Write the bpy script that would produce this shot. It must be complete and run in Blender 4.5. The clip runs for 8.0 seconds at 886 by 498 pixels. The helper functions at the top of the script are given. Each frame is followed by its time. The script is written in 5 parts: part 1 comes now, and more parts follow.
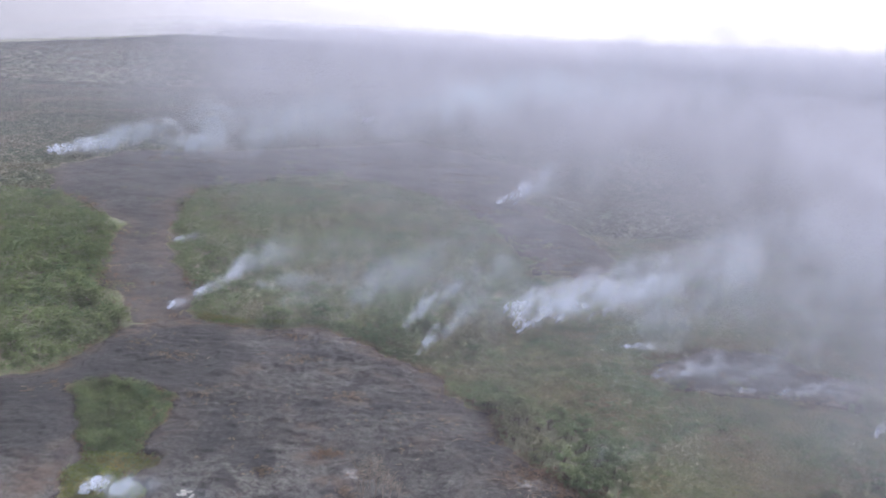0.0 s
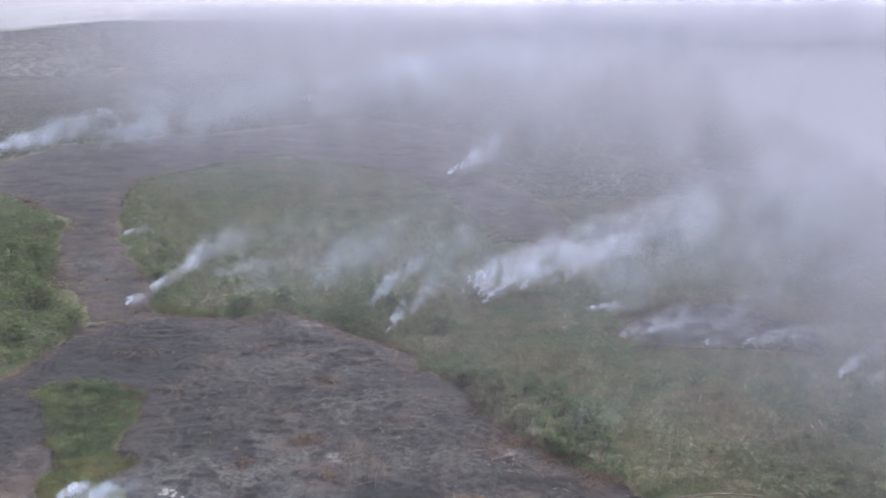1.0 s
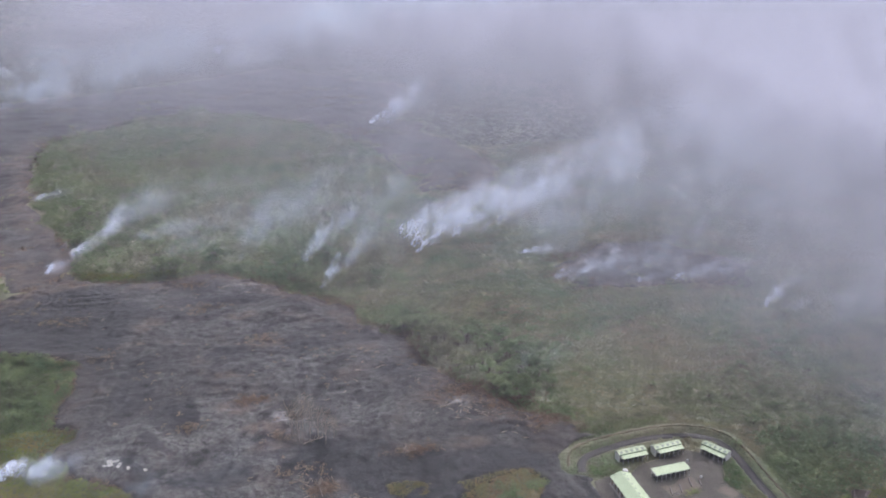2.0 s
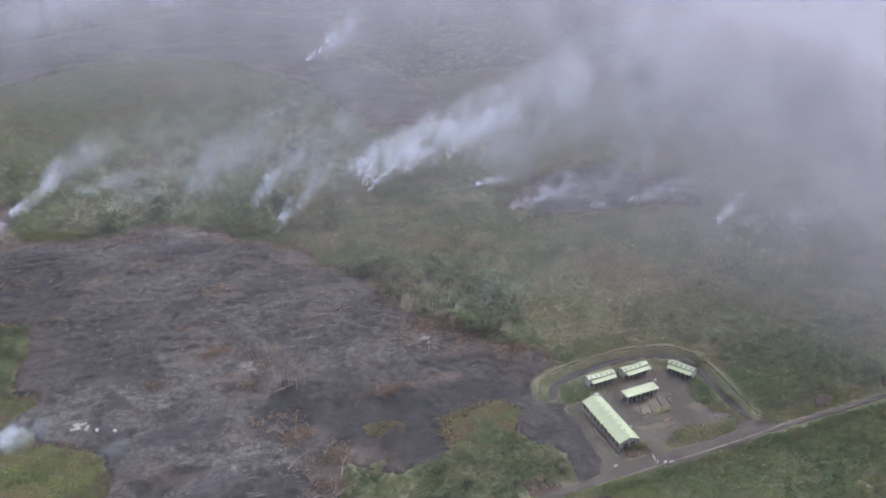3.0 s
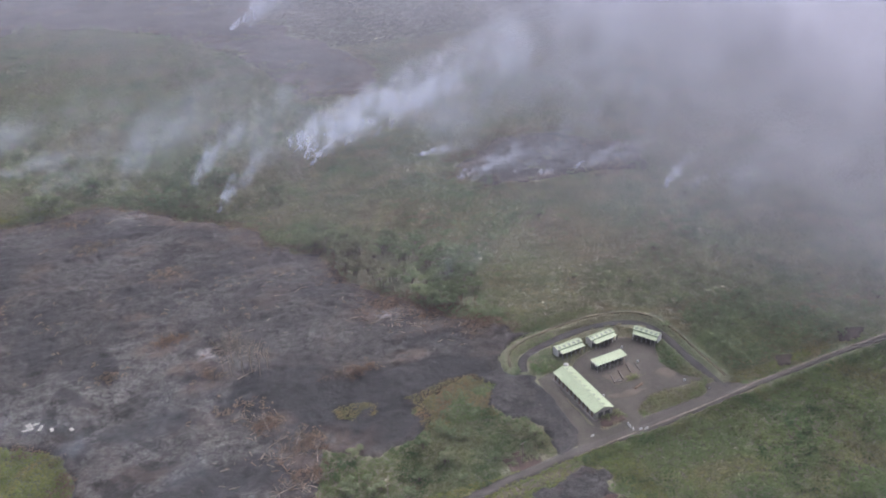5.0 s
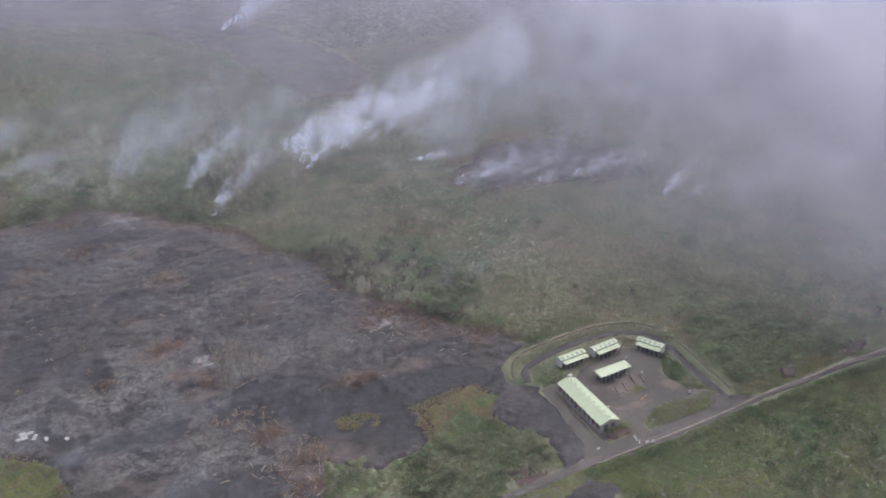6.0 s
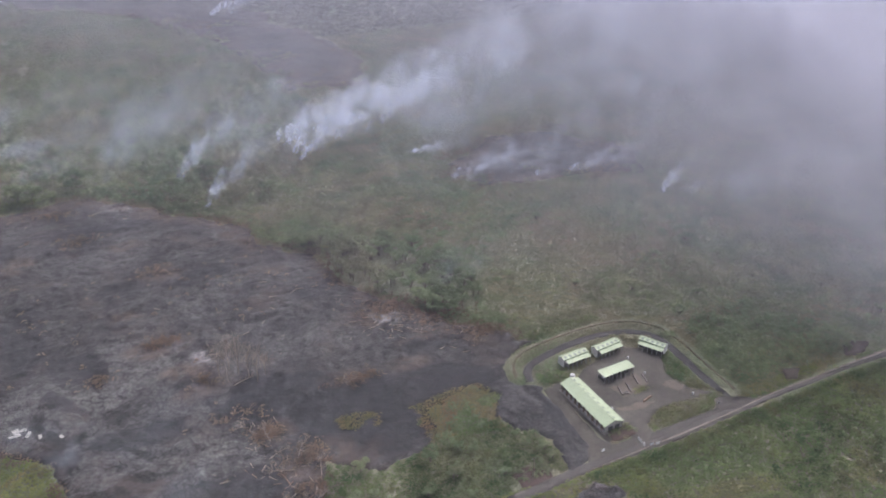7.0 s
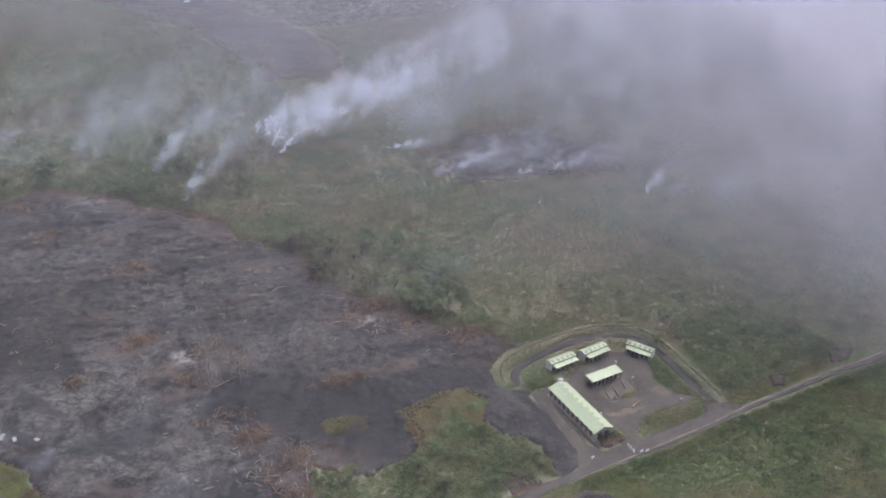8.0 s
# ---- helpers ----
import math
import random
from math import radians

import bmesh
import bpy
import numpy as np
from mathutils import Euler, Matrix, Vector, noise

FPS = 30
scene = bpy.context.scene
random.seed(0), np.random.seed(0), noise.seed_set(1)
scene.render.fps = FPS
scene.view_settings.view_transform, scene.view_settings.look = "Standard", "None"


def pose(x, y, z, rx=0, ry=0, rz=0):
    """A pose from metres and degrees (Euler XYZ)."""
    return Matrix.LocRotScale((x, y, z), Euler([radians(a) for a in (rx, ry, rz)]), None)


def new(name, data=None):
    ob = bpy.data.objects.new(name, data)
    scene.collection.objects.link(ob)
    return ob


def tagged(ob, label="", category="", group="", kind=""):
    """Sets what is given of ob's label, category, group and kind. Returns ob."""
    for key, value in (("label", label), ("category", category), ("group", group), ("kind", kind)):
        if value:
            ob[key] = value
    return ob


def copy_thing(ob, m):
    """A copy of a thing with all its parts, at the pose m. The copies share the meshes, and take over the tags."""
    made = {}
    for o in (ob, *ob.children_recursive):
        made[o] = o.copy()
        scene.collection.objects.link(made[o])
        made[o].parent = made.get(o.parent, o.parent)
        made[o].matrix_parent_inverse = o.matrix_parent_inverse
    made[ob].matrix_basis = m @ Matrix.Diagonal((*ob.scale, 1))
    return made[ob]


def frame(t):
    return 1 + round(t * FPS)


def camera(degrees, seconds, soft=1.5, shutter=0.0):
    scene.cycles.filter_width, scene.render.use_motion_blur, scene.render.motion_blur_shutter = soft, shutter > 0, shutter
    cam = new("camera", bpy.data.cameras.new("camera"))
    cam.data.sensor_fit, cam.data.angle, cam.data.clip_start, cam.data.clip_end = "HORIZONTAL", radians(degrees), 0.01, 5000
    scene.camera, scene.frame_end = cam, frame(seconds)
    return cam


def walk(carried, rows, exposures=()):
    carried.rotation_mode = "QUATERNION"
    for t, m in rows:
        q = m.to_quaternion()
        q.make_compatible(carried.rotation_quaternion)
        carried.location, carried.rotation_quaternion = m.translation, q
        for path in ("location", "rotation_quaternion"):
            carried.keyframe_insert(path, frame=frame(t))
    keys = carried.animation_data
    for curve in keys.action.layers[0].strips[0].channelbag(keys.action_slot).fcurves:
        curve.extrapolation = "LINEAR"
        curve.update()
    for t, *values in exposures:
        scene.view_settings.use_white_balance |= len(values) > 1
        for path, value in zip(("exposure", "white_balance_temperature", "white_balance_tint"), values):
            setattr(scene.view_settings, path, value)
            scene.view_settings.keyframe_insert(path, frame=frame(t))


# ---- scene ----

# ------------------------------------------------------------------ camera
cam = camera(54.0, 8.0, soft=1.8)
# seconds, x, y, z, yaw, pitch, lean to the right
PATH = [
    (0.0, 0.00, 0.00, 218.35, 0.000, -14.192, -2.999),
    (0.5, -5.55, 2.38, 218.31, -1.601, -15.034, -1.355),
    (1.0, -9.95, 4.39, 218.92, -3.624, -15.998, 0.170),
    (1.5, -14.54, 6.55, 219.13, -6.474, -17.480, 0.759),
    (2.0, -18.91, 8.81, 219.17, -9.117, -19.482, 1.293),
    (3.5, -29.94, 18.99, 219.83, -14.478, -25.913, 4.404),
    (4.0, -33.06, 22.57, 220.00, -15.867, -26.892, 4.836),
    (4.5, -37.46, 25.61, 220.71, -17.451, -26.710, 4.198),
    (6.0, -47.60, 37.12, 222.29, -19.659, -26.514, 2.254),
    (6.5, -50.86, 41.85, 222.99, -20.186, -26.832, 1.605),
    (7.0, -53.54, 46.65, 223.79, -20.955, -27.379, 1.046),
    (7.5, -56.89, 51.51, 224.31, -22.157, -27.764, -0.738),
    (8.0, -59.10, 56.83, 224.76, -23.350, -27.939, -0.916),
]
EXPOSURE = [(0.0, 1.15, 6150, 9), (2.0, 1.14, 6150, 11), (3.5, 1.10, 6190, 12), (8.0, 1.07, 6250, 13)]
walk(cam, [(t, pose(x, y, z, 90 + p, 0, yaw) @ pose(0, 0, 0, 0, 0, -lean)) for t, x, y, z, yaw, p, lean in PATH], EXPOSURE)
scene.cycles.transparent_max_bounces = 160

# ------------------------------------------------------------------ world and sun
SUN_EL, SUN_AZ = 48.0, 55.0          # degrees; azimuth clockwise from +y


def sky_world():
    w = bpy.data.worlds.new("overcast_sky")
    w.use_nodes = True
    nt = w.node_tree
    nt.nodes.clear()
    out = nt.nodes.new("ShaderNodeOutputWorld")
    sky = nt.nodes.new("ShaderNodeTexSky")
    sky.sky_type, sky.sun_disc = "NISHITA", False
    sky.sun_elevation, sky.sun_rotation = radians(SUN_EL), radians(SUN_AZ)
    sky.dust_density = 4.0
    b1 = nt.nodes.new("ShaderNodeBackground")
    b1.inputs[1].default_value = 0.05
    nt.links.new(sky.outputs[0], b1.inputs[0])
    # cloud deck, brighter round the hidden sun
    tc = nt.nodes.new("ShaderNodeTexCoord")
    dot = nt.nodes.new("ShaderNodeVectorMath")
    dot.operation = "DOT_PRODUCT"
    a, e = radians(SUN_AZ), radians(SUN_EL)
    dot.inputs[1].default_value = (math.sin(a) * math.cos(e), math.cos(a) * math.cos(e), math.sin(e))
    nt.links.new(tc.outputs["Generated"], dot.inputs[0])
    noi = nt.nodes.new("ShaderNodeTexNoise")
    noi.inputs["Scale"].default_value = 3.0
    noi.inputs["Detail"].default_value = 4.0
    nt.links.new(tc.outputs["Generated"], noi.inputs["Vector"])
    mad = nt.nodes.new("ShaderNodeMath")
    mad.operation = "MULTIPLY_ADD"
    mad.inputs[1].default_value = 0.25
    nt.links.new(noi.outputs["Fac"], mad.inputs[0])
    nt.links.new(dot.outputs["Value"], mad.inputs[2])
    ramp = nt.nodes.new("ShaderNodeMapRange")
    for key, val in (("From Min", 0.25), ("From Max", 1.05), ("To Min", 0.30), ("To Max", 1.50)):
        ramp.inputs[key].default_value = val
    nt.links.new(mad.outputs[0], ramp.inputs["Value"])
    b2 = nt.nodes.new("ShaderNodeBackground")
    b2.inputs[0].default_value = (0.86, 0.82, 0.93, 1)
    nt.links.new(ramp.outputs[0], b2.inputs[1])
    add = nt.nodes.new("ShaderNodeAddShader")
    nt.links.new(b1.outputs[0], add.inputs[0])
    nt.links.new(b2.outputs[0], add.inputs[1])
    nt.links.new(add.outputs[0], out.inputs[0])
    scene.world = w


sky_world()
sun = new("sun", bpy.data.lights.new("sun", "SUN"))
sun.data.energy, sun.data.angle, sun.data.color = 0.8, radians(20), (1.0, 0.96, 0.9)
sun.matrix_world = pose(0, 0, 900, 90 - SUN_EL, 0, -SUN_AZ + 180)

# ------------------------------------------------------------------ number helpers
rng = np.random.default_rng(7)


def _hash(ix, iy, seed):
    h = (ix.astype(np.int64) * 374761393 + iy.astype(np.int64) * 668265263 + seed * 974634777) & 0xFFFFFFFF
    h = ((h ^ (h >> 13)) * 1274126177) & 0xFFFFFFFF
    return ((h ^ (h >> 16)) & 0xFFFF) / 65535.0


def vnoise(x, y, seed=0):
    """Smooth value noise in 0..1 on arrays."""
    x, y = np.asarray(x, float), np.asarray(y, float)
    ix, iy = np.floor(x), np.floor(y)
    fx, fy = x - ix, y - iy
    fx, fy = fx * fx * (3 - 2 * fx), fy * fy * (3 - 2 * fy)
    a, b = _hash(ix, iy, seed), _hash(ix + 1, iy, seed)
    c, d = _hash(ix, iy + 1, seed), _hash(ix + 1, iy + 1, seed)
    return (a * (1 - fx) + b * fx) * (1 - fy) + (c * (1 - fx) + d * fx) * fy


def fbm(x, y, scale, octaves=4, seed=0):
    """Fractal noise, about -0.5..0.5; scale in metres."""
    s, amp, total, norm = 1.0 / scale, 1.0, 0.0, 0.0
    for k in range(octaves):
        total = total + amp * (vnoise(np.asarray(x) * s + 17 * k, np.asarray(y) * s - 11 * k, seed + k) - 0.5)
        norm += amp
        amp, s = amp * 0.5, s * 2.03
    return total / norm


def step01(x, a, b):
    t = np.clip((np.asarray(x, float) - a) / (b - a), 0, 1)
    return t * t * (3 - 2 * t)


def inward(poly, X, Y):
    """Metres inside the outline; negative outside."""
    X, Y = np.asarray(X, float), np.asarray(Y, float)
    best = np.full(X.shape, 1e12)
    inside = np.zeros(X.shape, bool)
    for (x0, y0), (x1, y1) in zip(poly, poly[1:] + poly[:1]):
        dx, dy = x1 - x0, y1 - y0
        t = np.clip(((X - x0) * dx + (Y - y0) * dy) / (dx * dx + dy * dy + 1e-9), 0, 1)
        best = np.minimum(best, (X - x0 - t * dx) ** 2 + (Y - y0 - t * dy) ** 2)
        if y0 != y1:
            inside ^= ((y0 > Y) != (y1 > Y)) & (X < (x1 - x0) * (Y - y0) / (y1 - y0) + x0)
    return np.where(inside, 1, -1) * np.sqrt(best)


def off_line(line, X, Y):
    """Metres from a polyline."""
    X, Y = np.asarray(X, float), np.asarray(Y, float)
    best = np.full(X.shape, 1e12)
    for (x0, y0), (x1, y1) in zip(line, line[1:]):
        dx, dy = x1 - x0, y1 - y0
        t = np.clip(((X - x0) * dx + (Y - y0) * dy) / (dx * dx + dy * dy + 1e-9), 0, 1)
        best = np.minimum(best, (X - x0 - t * dx) ** 2 + (Y - y0 - t * dy) ** 2)
    return np.sqrt(best)


def far_rise(x, y):
    """The land climbs towards the horizon, more so clockwise."""
    r = np.hypot(x, y)
    az = np.degrees(np.arctan2(x, np.maximum(y, 1e-6)))
    return step01(r, 2300, 4500) * np.clip(41 + 7.9 * (az + 27), 15, 120)


def gz(x, y):
    """Height of the natural ground."""
    near_yard = step01(np.hypot(np.asarray(x) - 128, np.asarray(y) - 300), 45, 80)
    return (1.6 * fbm(x, y, 60, 3, 3) + 0.4 * fbm(x, y, 8, 2, 5)) * (0.12 + 0.88 * near_yard) + far_rise(x, y)


# ------------------------------------------------------------------ mesh helpers
def np_mesh(name, V, F, mat, smooth=False):
    V, F = np.asarray(V, np.float32), np.asarray(F, np.int32)
    me = bpy.data.meshes.new(name)
    me.vertices.add(len(V))
    me.vertices.foreach_set("co", V.ravel())
    me.loops.add(F.size)
    me.loops.foreach_set("vertex_index", F.ravel())
    me.polygons.add(len(F))
    me.polygons.foreach_set("loop_start", np.arange(0, F.size, F.shape[1], dtype=np.int32))
    me.update(calc_edges=True)
    if smooth:
        me.polygons.foreach_set("use_smooth", np.ones(len(F), bool))
    if mat:
        me.materials.append(mat)
    return me


def float_attribute(me, name, values):
    me.attributes.new(name, "FLOAT", "POINT").data.foreach_set("value", np.asarray(values, np.float32).ravel())


def part(name, bm, material, parent, label=""):
    me = bpy.data.meshes.new(name)
    bm.to_mesh(me)
    bm.free()
    me.materials.append(material)
    ob = new(name, me)
    ob.parent = parent
    if label:
        tagged(ob, label)
    return ob


def thing(name, m, label, category, group=""):
    ob = new(name)
    ob.empty_display_size = 0.5
    ob.matrix_basis = m
    return tagged(ob, label, category, group)


def box(bm, x0, y0, z0, x1, y1, z1, m=None):
    g = bmesh.ops.create_cube(bm, size=1.0)["verts"]
    for v in g:
        v.co = Vector(((x0 + x1) / 2 + v.co.x * (x1 - x0), (y0 + y1) / 2 + v.co.y * (y1 - y0), (z0 + z1) / 2 + v.co.z * (z1 - z0)))
        if m is not None:
            v.co = m @ v.co
    return g


def boxed(x0, y0, z0, x1, y1, z1, bevel=0.0):
    bm = bmesh.new()
    box(bm, x0, y0, z0, x1, y1, z1)
    if bevel:
        bmesh.ops.bevel(bm, geom=bm.edges[:], offset=bevel, segments=1, affect="EDGES")
    return bm


def grid_faces(nu, nv):
    i = np.arange(nu - 1)[:, None] * nv + np.arange(nv - 1)[None, :]
    i = i.ravel()
    return np.stack([i, i + nv, i + nv + 1, i + 1], 1)


# ------------------------------------------------------------------ materials
def nodes_of(name):
    mat = bpy.data.materials.new(name)
    mat.use_nodes = True
    nt = mat.node_tree
    return mat, nt, nt.nodes["Principled BSDF"]


def add_noise(nt, vec, scale, detail=4.0, rough=0.6, distort=0.0):
    n = nt.nodes.new("ShaderNodeTexNoise")
    n.inputs["Scale"].default_value, n.inputs["Detail"].default_value = scale, detail
    n.inputs["Roughness"].default_value, n.inputs["Distortion"].default_value = rough, distort
    nt.links.new(vec, n.inputs["Vector"])
    return n.outputs["Fac"]


def ramp(nt, fac, stops):
    r = nt.nodes.new("ShaderNodeValToRGB")
    els = r.color_ramp.elements
    while len(els) < len(stops):
        els.new(0.5)
    for el, (p, c) in zip(els, stops):
        el.position, el.color = p, (c, c, c, 1) if isinstance(c, (int, float)) else (*c, 1)
    nt.links.new(fac, r.inputs[0])
    return r.outputs[0]


def mix(nt, fac, a, b, mode="MIX"):
    m = nt.nodes.new("ShaderNodeMix")
    m.data_type, m.blend_type = "RGBA", mode
    for sock, val in ((m.inputs[0], fac), (m.inputs[6], a), (m.inputs[7], b)):
        if isinstance(val, (int, float)):
            sock.default_value = val
        elif isinstance(val, tuple):
            sock.default_value = (*val, 1)
        else:
            nt.links.new(val, sock)
    return m.outputs[2]


def calc(nt, op, a, b=None, clamp=False):
    m = nt.nodes.new("ShaderNodeMath")
    m.operation, m.use_clamp = op, clamp
    for sock, val in zip(m.inputs, (a, b)):
        if val is None:
            continue
        if isinstance(val, (int, float)):
            sock.default_value = val
        else:
            nt.links.new(val, sock)
    return m.outputs[0]


def bump(nt, bsdf, height, strength, distance):
    b = nt.nodes.new("ShaderNodeBump")
    b.inputs["Strength"].default_value, b.inputs["Distance"].default_value = strength, distance
    nt.links.new(height, b.inputs["Height"])
    nt.links.new(b.outputs[0], bsdf.inputs["Normal"])


def position(nt):
    return nt.nodes.new("ShaderNodeNewGeometry").outputs["Position"]


def attribute(nt, name):
    a = nt.nodes.new("ShaderNodeAttribute")
    a.attribute_name = name
    return a.outputs["Fac"]


def lava_material():
    """Cooled crust: broad lobes of grey, crease shade put into the colour, rust and burnt brown rims."""
    mat, nt, bsdf = nodes_of("lava_crust")
    p = position(nt)
    pale = attribute(nt, "pale")
    lobes = calc(nt, "ADD", add_noise(nt, p, 0.030, 6, 0.50, 0.9), calc(nt, "MULTIPLY", calc(nt, "SUBTRACT", pale, 0.4), 0.05))
    mid = add_noise(nt, p, 0.15, 6, 0.62, 0.2)
    fine = add_noise(nt, p, 0.8, 5, 0.62)
    tone = add_noise(nt, p, 0.010, 4, 0.55, 0.3)
    grey = ramp(nt, lobes, [(0.40, (0.021, 0.020, 0.019)), (0.482, (0.026, 0.025, 0.024)), (0.492, (0.058, 0.057, 0.055)), (0.60, (0.065, 0.064, 0.061)), (0.70, (0.080, 0.079, 0.075))])
    even = ramp(nt, add_noise(nt, p, 0.04, 6, 0.54, 0.9), [(0.38, (0.037, 0.036, 0.035)), (0.475, (0.042, 0.041, 0.040)), (0.488, (0.051, 0.050, 0.048)), (0.56, (0.054, 0.053, 0.051)), (0.575, (0.063, 0.062, 0.060))])
    grey = mix(nt, ramp(nt, pale, [(0.1, 0.3), (0.5, 1.0)]), even, grey)
    # lobed toes, with the shade along their edges put into the colour
    warp = nt.nodes.new("ShaderNodeVectorMath")
    warp.operation = "MULTIPLY_ADD"
    shake = nt.nodes.new("ShaderNodeTexNoise")
    shake.inputs["Scale"].default_value, shake.inputs["Detail"].default_value = 0.12, 4.0
    nt.links.new(p, shake.inputs["Vector"])
    nt.links.new(shake.outputs["Color"], warp.inputs[0])
    warp.inputs[1].default_value = (6, 6, 0)
    nt.links.new(p, warp.inputs[2])
    toes = nt.nodes.new("ShaderNodeTexVoronoi")
    toes.feature = "DISTANCE_TO_EDGE"
    toes.inputs["Scale"].default_value = 0.085
    nt.links.new(warp.outputs[0], toes.inputs["Vector"])
    rim = ramp(nt, toes.outputs["Distance"], [(0.0, 0.0), (0.05, 0.35), (0.16, 1.0)])
    grey = mix(nt, calc(nt, "MULTIPLY", calc(nt, "SUBTRACT", 1.0, rim), ramp(nt, tone, [(0.42, 0.75), (0.58, 0.15)])), grey, (0.034, 0.033, 0.033))
    # smaller slabs and folds; the shade in their creases is painted near-black
    slabs = nt.nodes.new("ShaderNodeTexVoronoi")
    slabs.feature = "DISTANCE_TO_EDGE"
    slabs.inputs["Scale"].default_value = 0.30
    nt.links.new(warp.outputs[0], slabs.inputs["Vector"])
    crack_shade = calc(nt, "MULTIPLY", ramp(nt, slabs.outputs["Distance"], [(0.0, 1.0), (0.06, 0.6), (0.17, 0.0)]), ramp(nt, mid, [(0.42, 1.0), (0.56, 0.25)]))
    grey = mix(nt, crack_shade, grey, (0.021, 0.020, 0.020))
    folds = add_noise(nt, p, 0.22, 6, 0.6, 0.3)
    grey = mix(nt, 1.0, grey, ramp(nt, folds, [(0.44, (1.08, 1.08, 1.08)), (0.485, (0.74, 0.73, 0.73)), (0.505, (0.78, 0.77, 0.77)), (0.53, (1.0, 1.0, 1.0)), (0.62, (1.10, 1.10, 1.10))]), "MULTIPLY")
    col = mix(nt, 1.0, grey, ramp(nt, tone, [(0.35, (0.80, 0.79, 0.77)), (0.65, (1.05, 1.04, 1.02))]), "MULTIPLY")
    col = mix(nt, 1.0, col, ramp(nt, mid, [(0.36, (0.76, 0.76, 0.76)), (0.46, (0.96, 0.96, 0.96)), (0.58, (1.06, 1.06, 1.06)), (0.70, (1.18, 1.17, 1.17))]), "MULTIPLY")
    col = mix(nt, 1.0, col, ramp(nt, fine, [(0.38, (0.66, 0.66, 0.66)), (0.5, (0.97, 0.97, 0.96)), (0.62, (1.30, 1.30, 1.28))]), "MULTIPLY")
    rust = ramp(nt, add_noise(nt, p, 0.036, 7, 0.66, 0.6), [(0.54, 0.0), (0.60, 0.3), (0.68, 0.65)])
    brown = mix(nt, fine, (0.044, 0.034, 0.028), (0.084, 0.064, 0.051))
    col = mix(nt, rust, col, mix(nt, fine, (0.046, 0.037, 0.032), (0.076, 0.060, 0.051)))
    fresh = attribute(nt, "fresh")
    black = mix(nt, mid, (0.013, 0.013, 0.013), (0.028, 0.028, 0.028))
    col = mix(nt, fresh, col, black)
    burnt = calc(nt, "MULTIPLY", attribute(nt, "burnt"), ramp(nt, add_noise(nt, p, 0.11, 7, 0.68, 0.5), [(0.40, 0.0), (0.52, 0.7), (0.62, 1.0)]), True)
    col = mix(nt, burnt, col, brown)
    ash = attribute(nt, "ash")
    col = mix(nt, calc(nt, "MULTIPLY", ash, ramp(nt, mid, [(0.45, 0.0), (0.62, 1.0)])), col, (0.17, 0.16, 0.155))
    nt.links.new(col, bsdf.inputs["Base Color"])
    nt.links.new(ramp(nt, fine, [(0.3, 0.6), (0.7, 0.9)]), bsdf.inputs["Roughness"])
    bsdf.inputs["Specular IOR Level"].default_value = 0.15
    bump(nt, bsdf, calc(nt, "ADD", mid, calc(nt, "MULTIPLY", fine, 0.4)), 1.0, 0.9)
    return mat


def ground_material():
    mat, nt, bsdf = nodes_of("undergrowth_soil")
    p = position(nt)
    big = add_noise(nt, p, 0.012, 5, 0.6, 0.5)
    mid = add_noise(nt, p, 0.09, 6, 0.7)
    a = ramp(nt, big, [(0.35, (0.098, 0.116, 0.066)), (0.55, (0.128, 0.120, 0.077)), (0.7, (0.104, 0.116, 0.067))])
    b = ramp(nt, mid, [(0.3, (0.8, 0.8, 0.8)), (0.7, (1.2, 1.18, 1.16))])
    nt.links.new(mix(nt, 1.0, a, b, "MULTIPLY"), bsdf.inputs["Base Color"])
    bsdf.inputs["Roughness"].default_value = 0.95
    bump(nt, bsdf, add_noise(nt, p, 0.35, 5, 0.7), 1.0, 1.2)
    return mat


def leaf_material(name, low, high, odd, patch=0.02, brown=None):
    """Foliage: colour by plant patch, by tuft and by leaf."""
    mat, nt, bsdf = nodes_of(name)
    p = position(nt)
    big = ramp(nt, add_noise(nt, p, patch, 4, 0.6, 0.8), [(0.36, low), (0.52, high), (0.64, brown or high)])
    stand = ramp(nt, add_noise(nt, p, 0.055, 5, 0.65, 0.6), [(0.38, (0.78, 0.82, 0.80)), (0.5, (1.0, 1.0, 1.0)), (0.64, (1.16, 1.12, 1.04))])
    big = mix(nt, 1.0, big, stand, "MULTIPLY")
    tuft = ramp(nt, add_noise(nt, p, 0.22, 3, 0.6), [(0.60, 0.0), (0.74, 0.6)])
    col = mix(nt, tuft, big, odd)
    rnd = nt.nodes.new("ShaderNodeNewGeometry").outputs["Random Per Island"]
    col = mix(nt, 1.0, col, ramp(nt, rnd, [(0.0, (0.92, 0.93, 0.92)), (1.0, (1.14, 1.13, 1.12))]), "MULTIPLY")
    nt.nodes.remove(bsdf)
    d, t = nt.nodes.new("ShaderNodeBsdfDiffuse"), nt.nodes.new("ShaderNodeBsdfTranslucent")
    body = nt.nodes.new("ShaderNodeMixShader")
    body.inputs[0].default_value = 0.5
    for i, n in enumerate((d, t)):
        nt.links.new(col, n.inputs["Color"])
        nt.links.new(n.outputs[0], body.inputs[1 + i])
    nt.links.new(body.outputs[0], nt.nodes["Material Output"].inputs[0])
    return mat


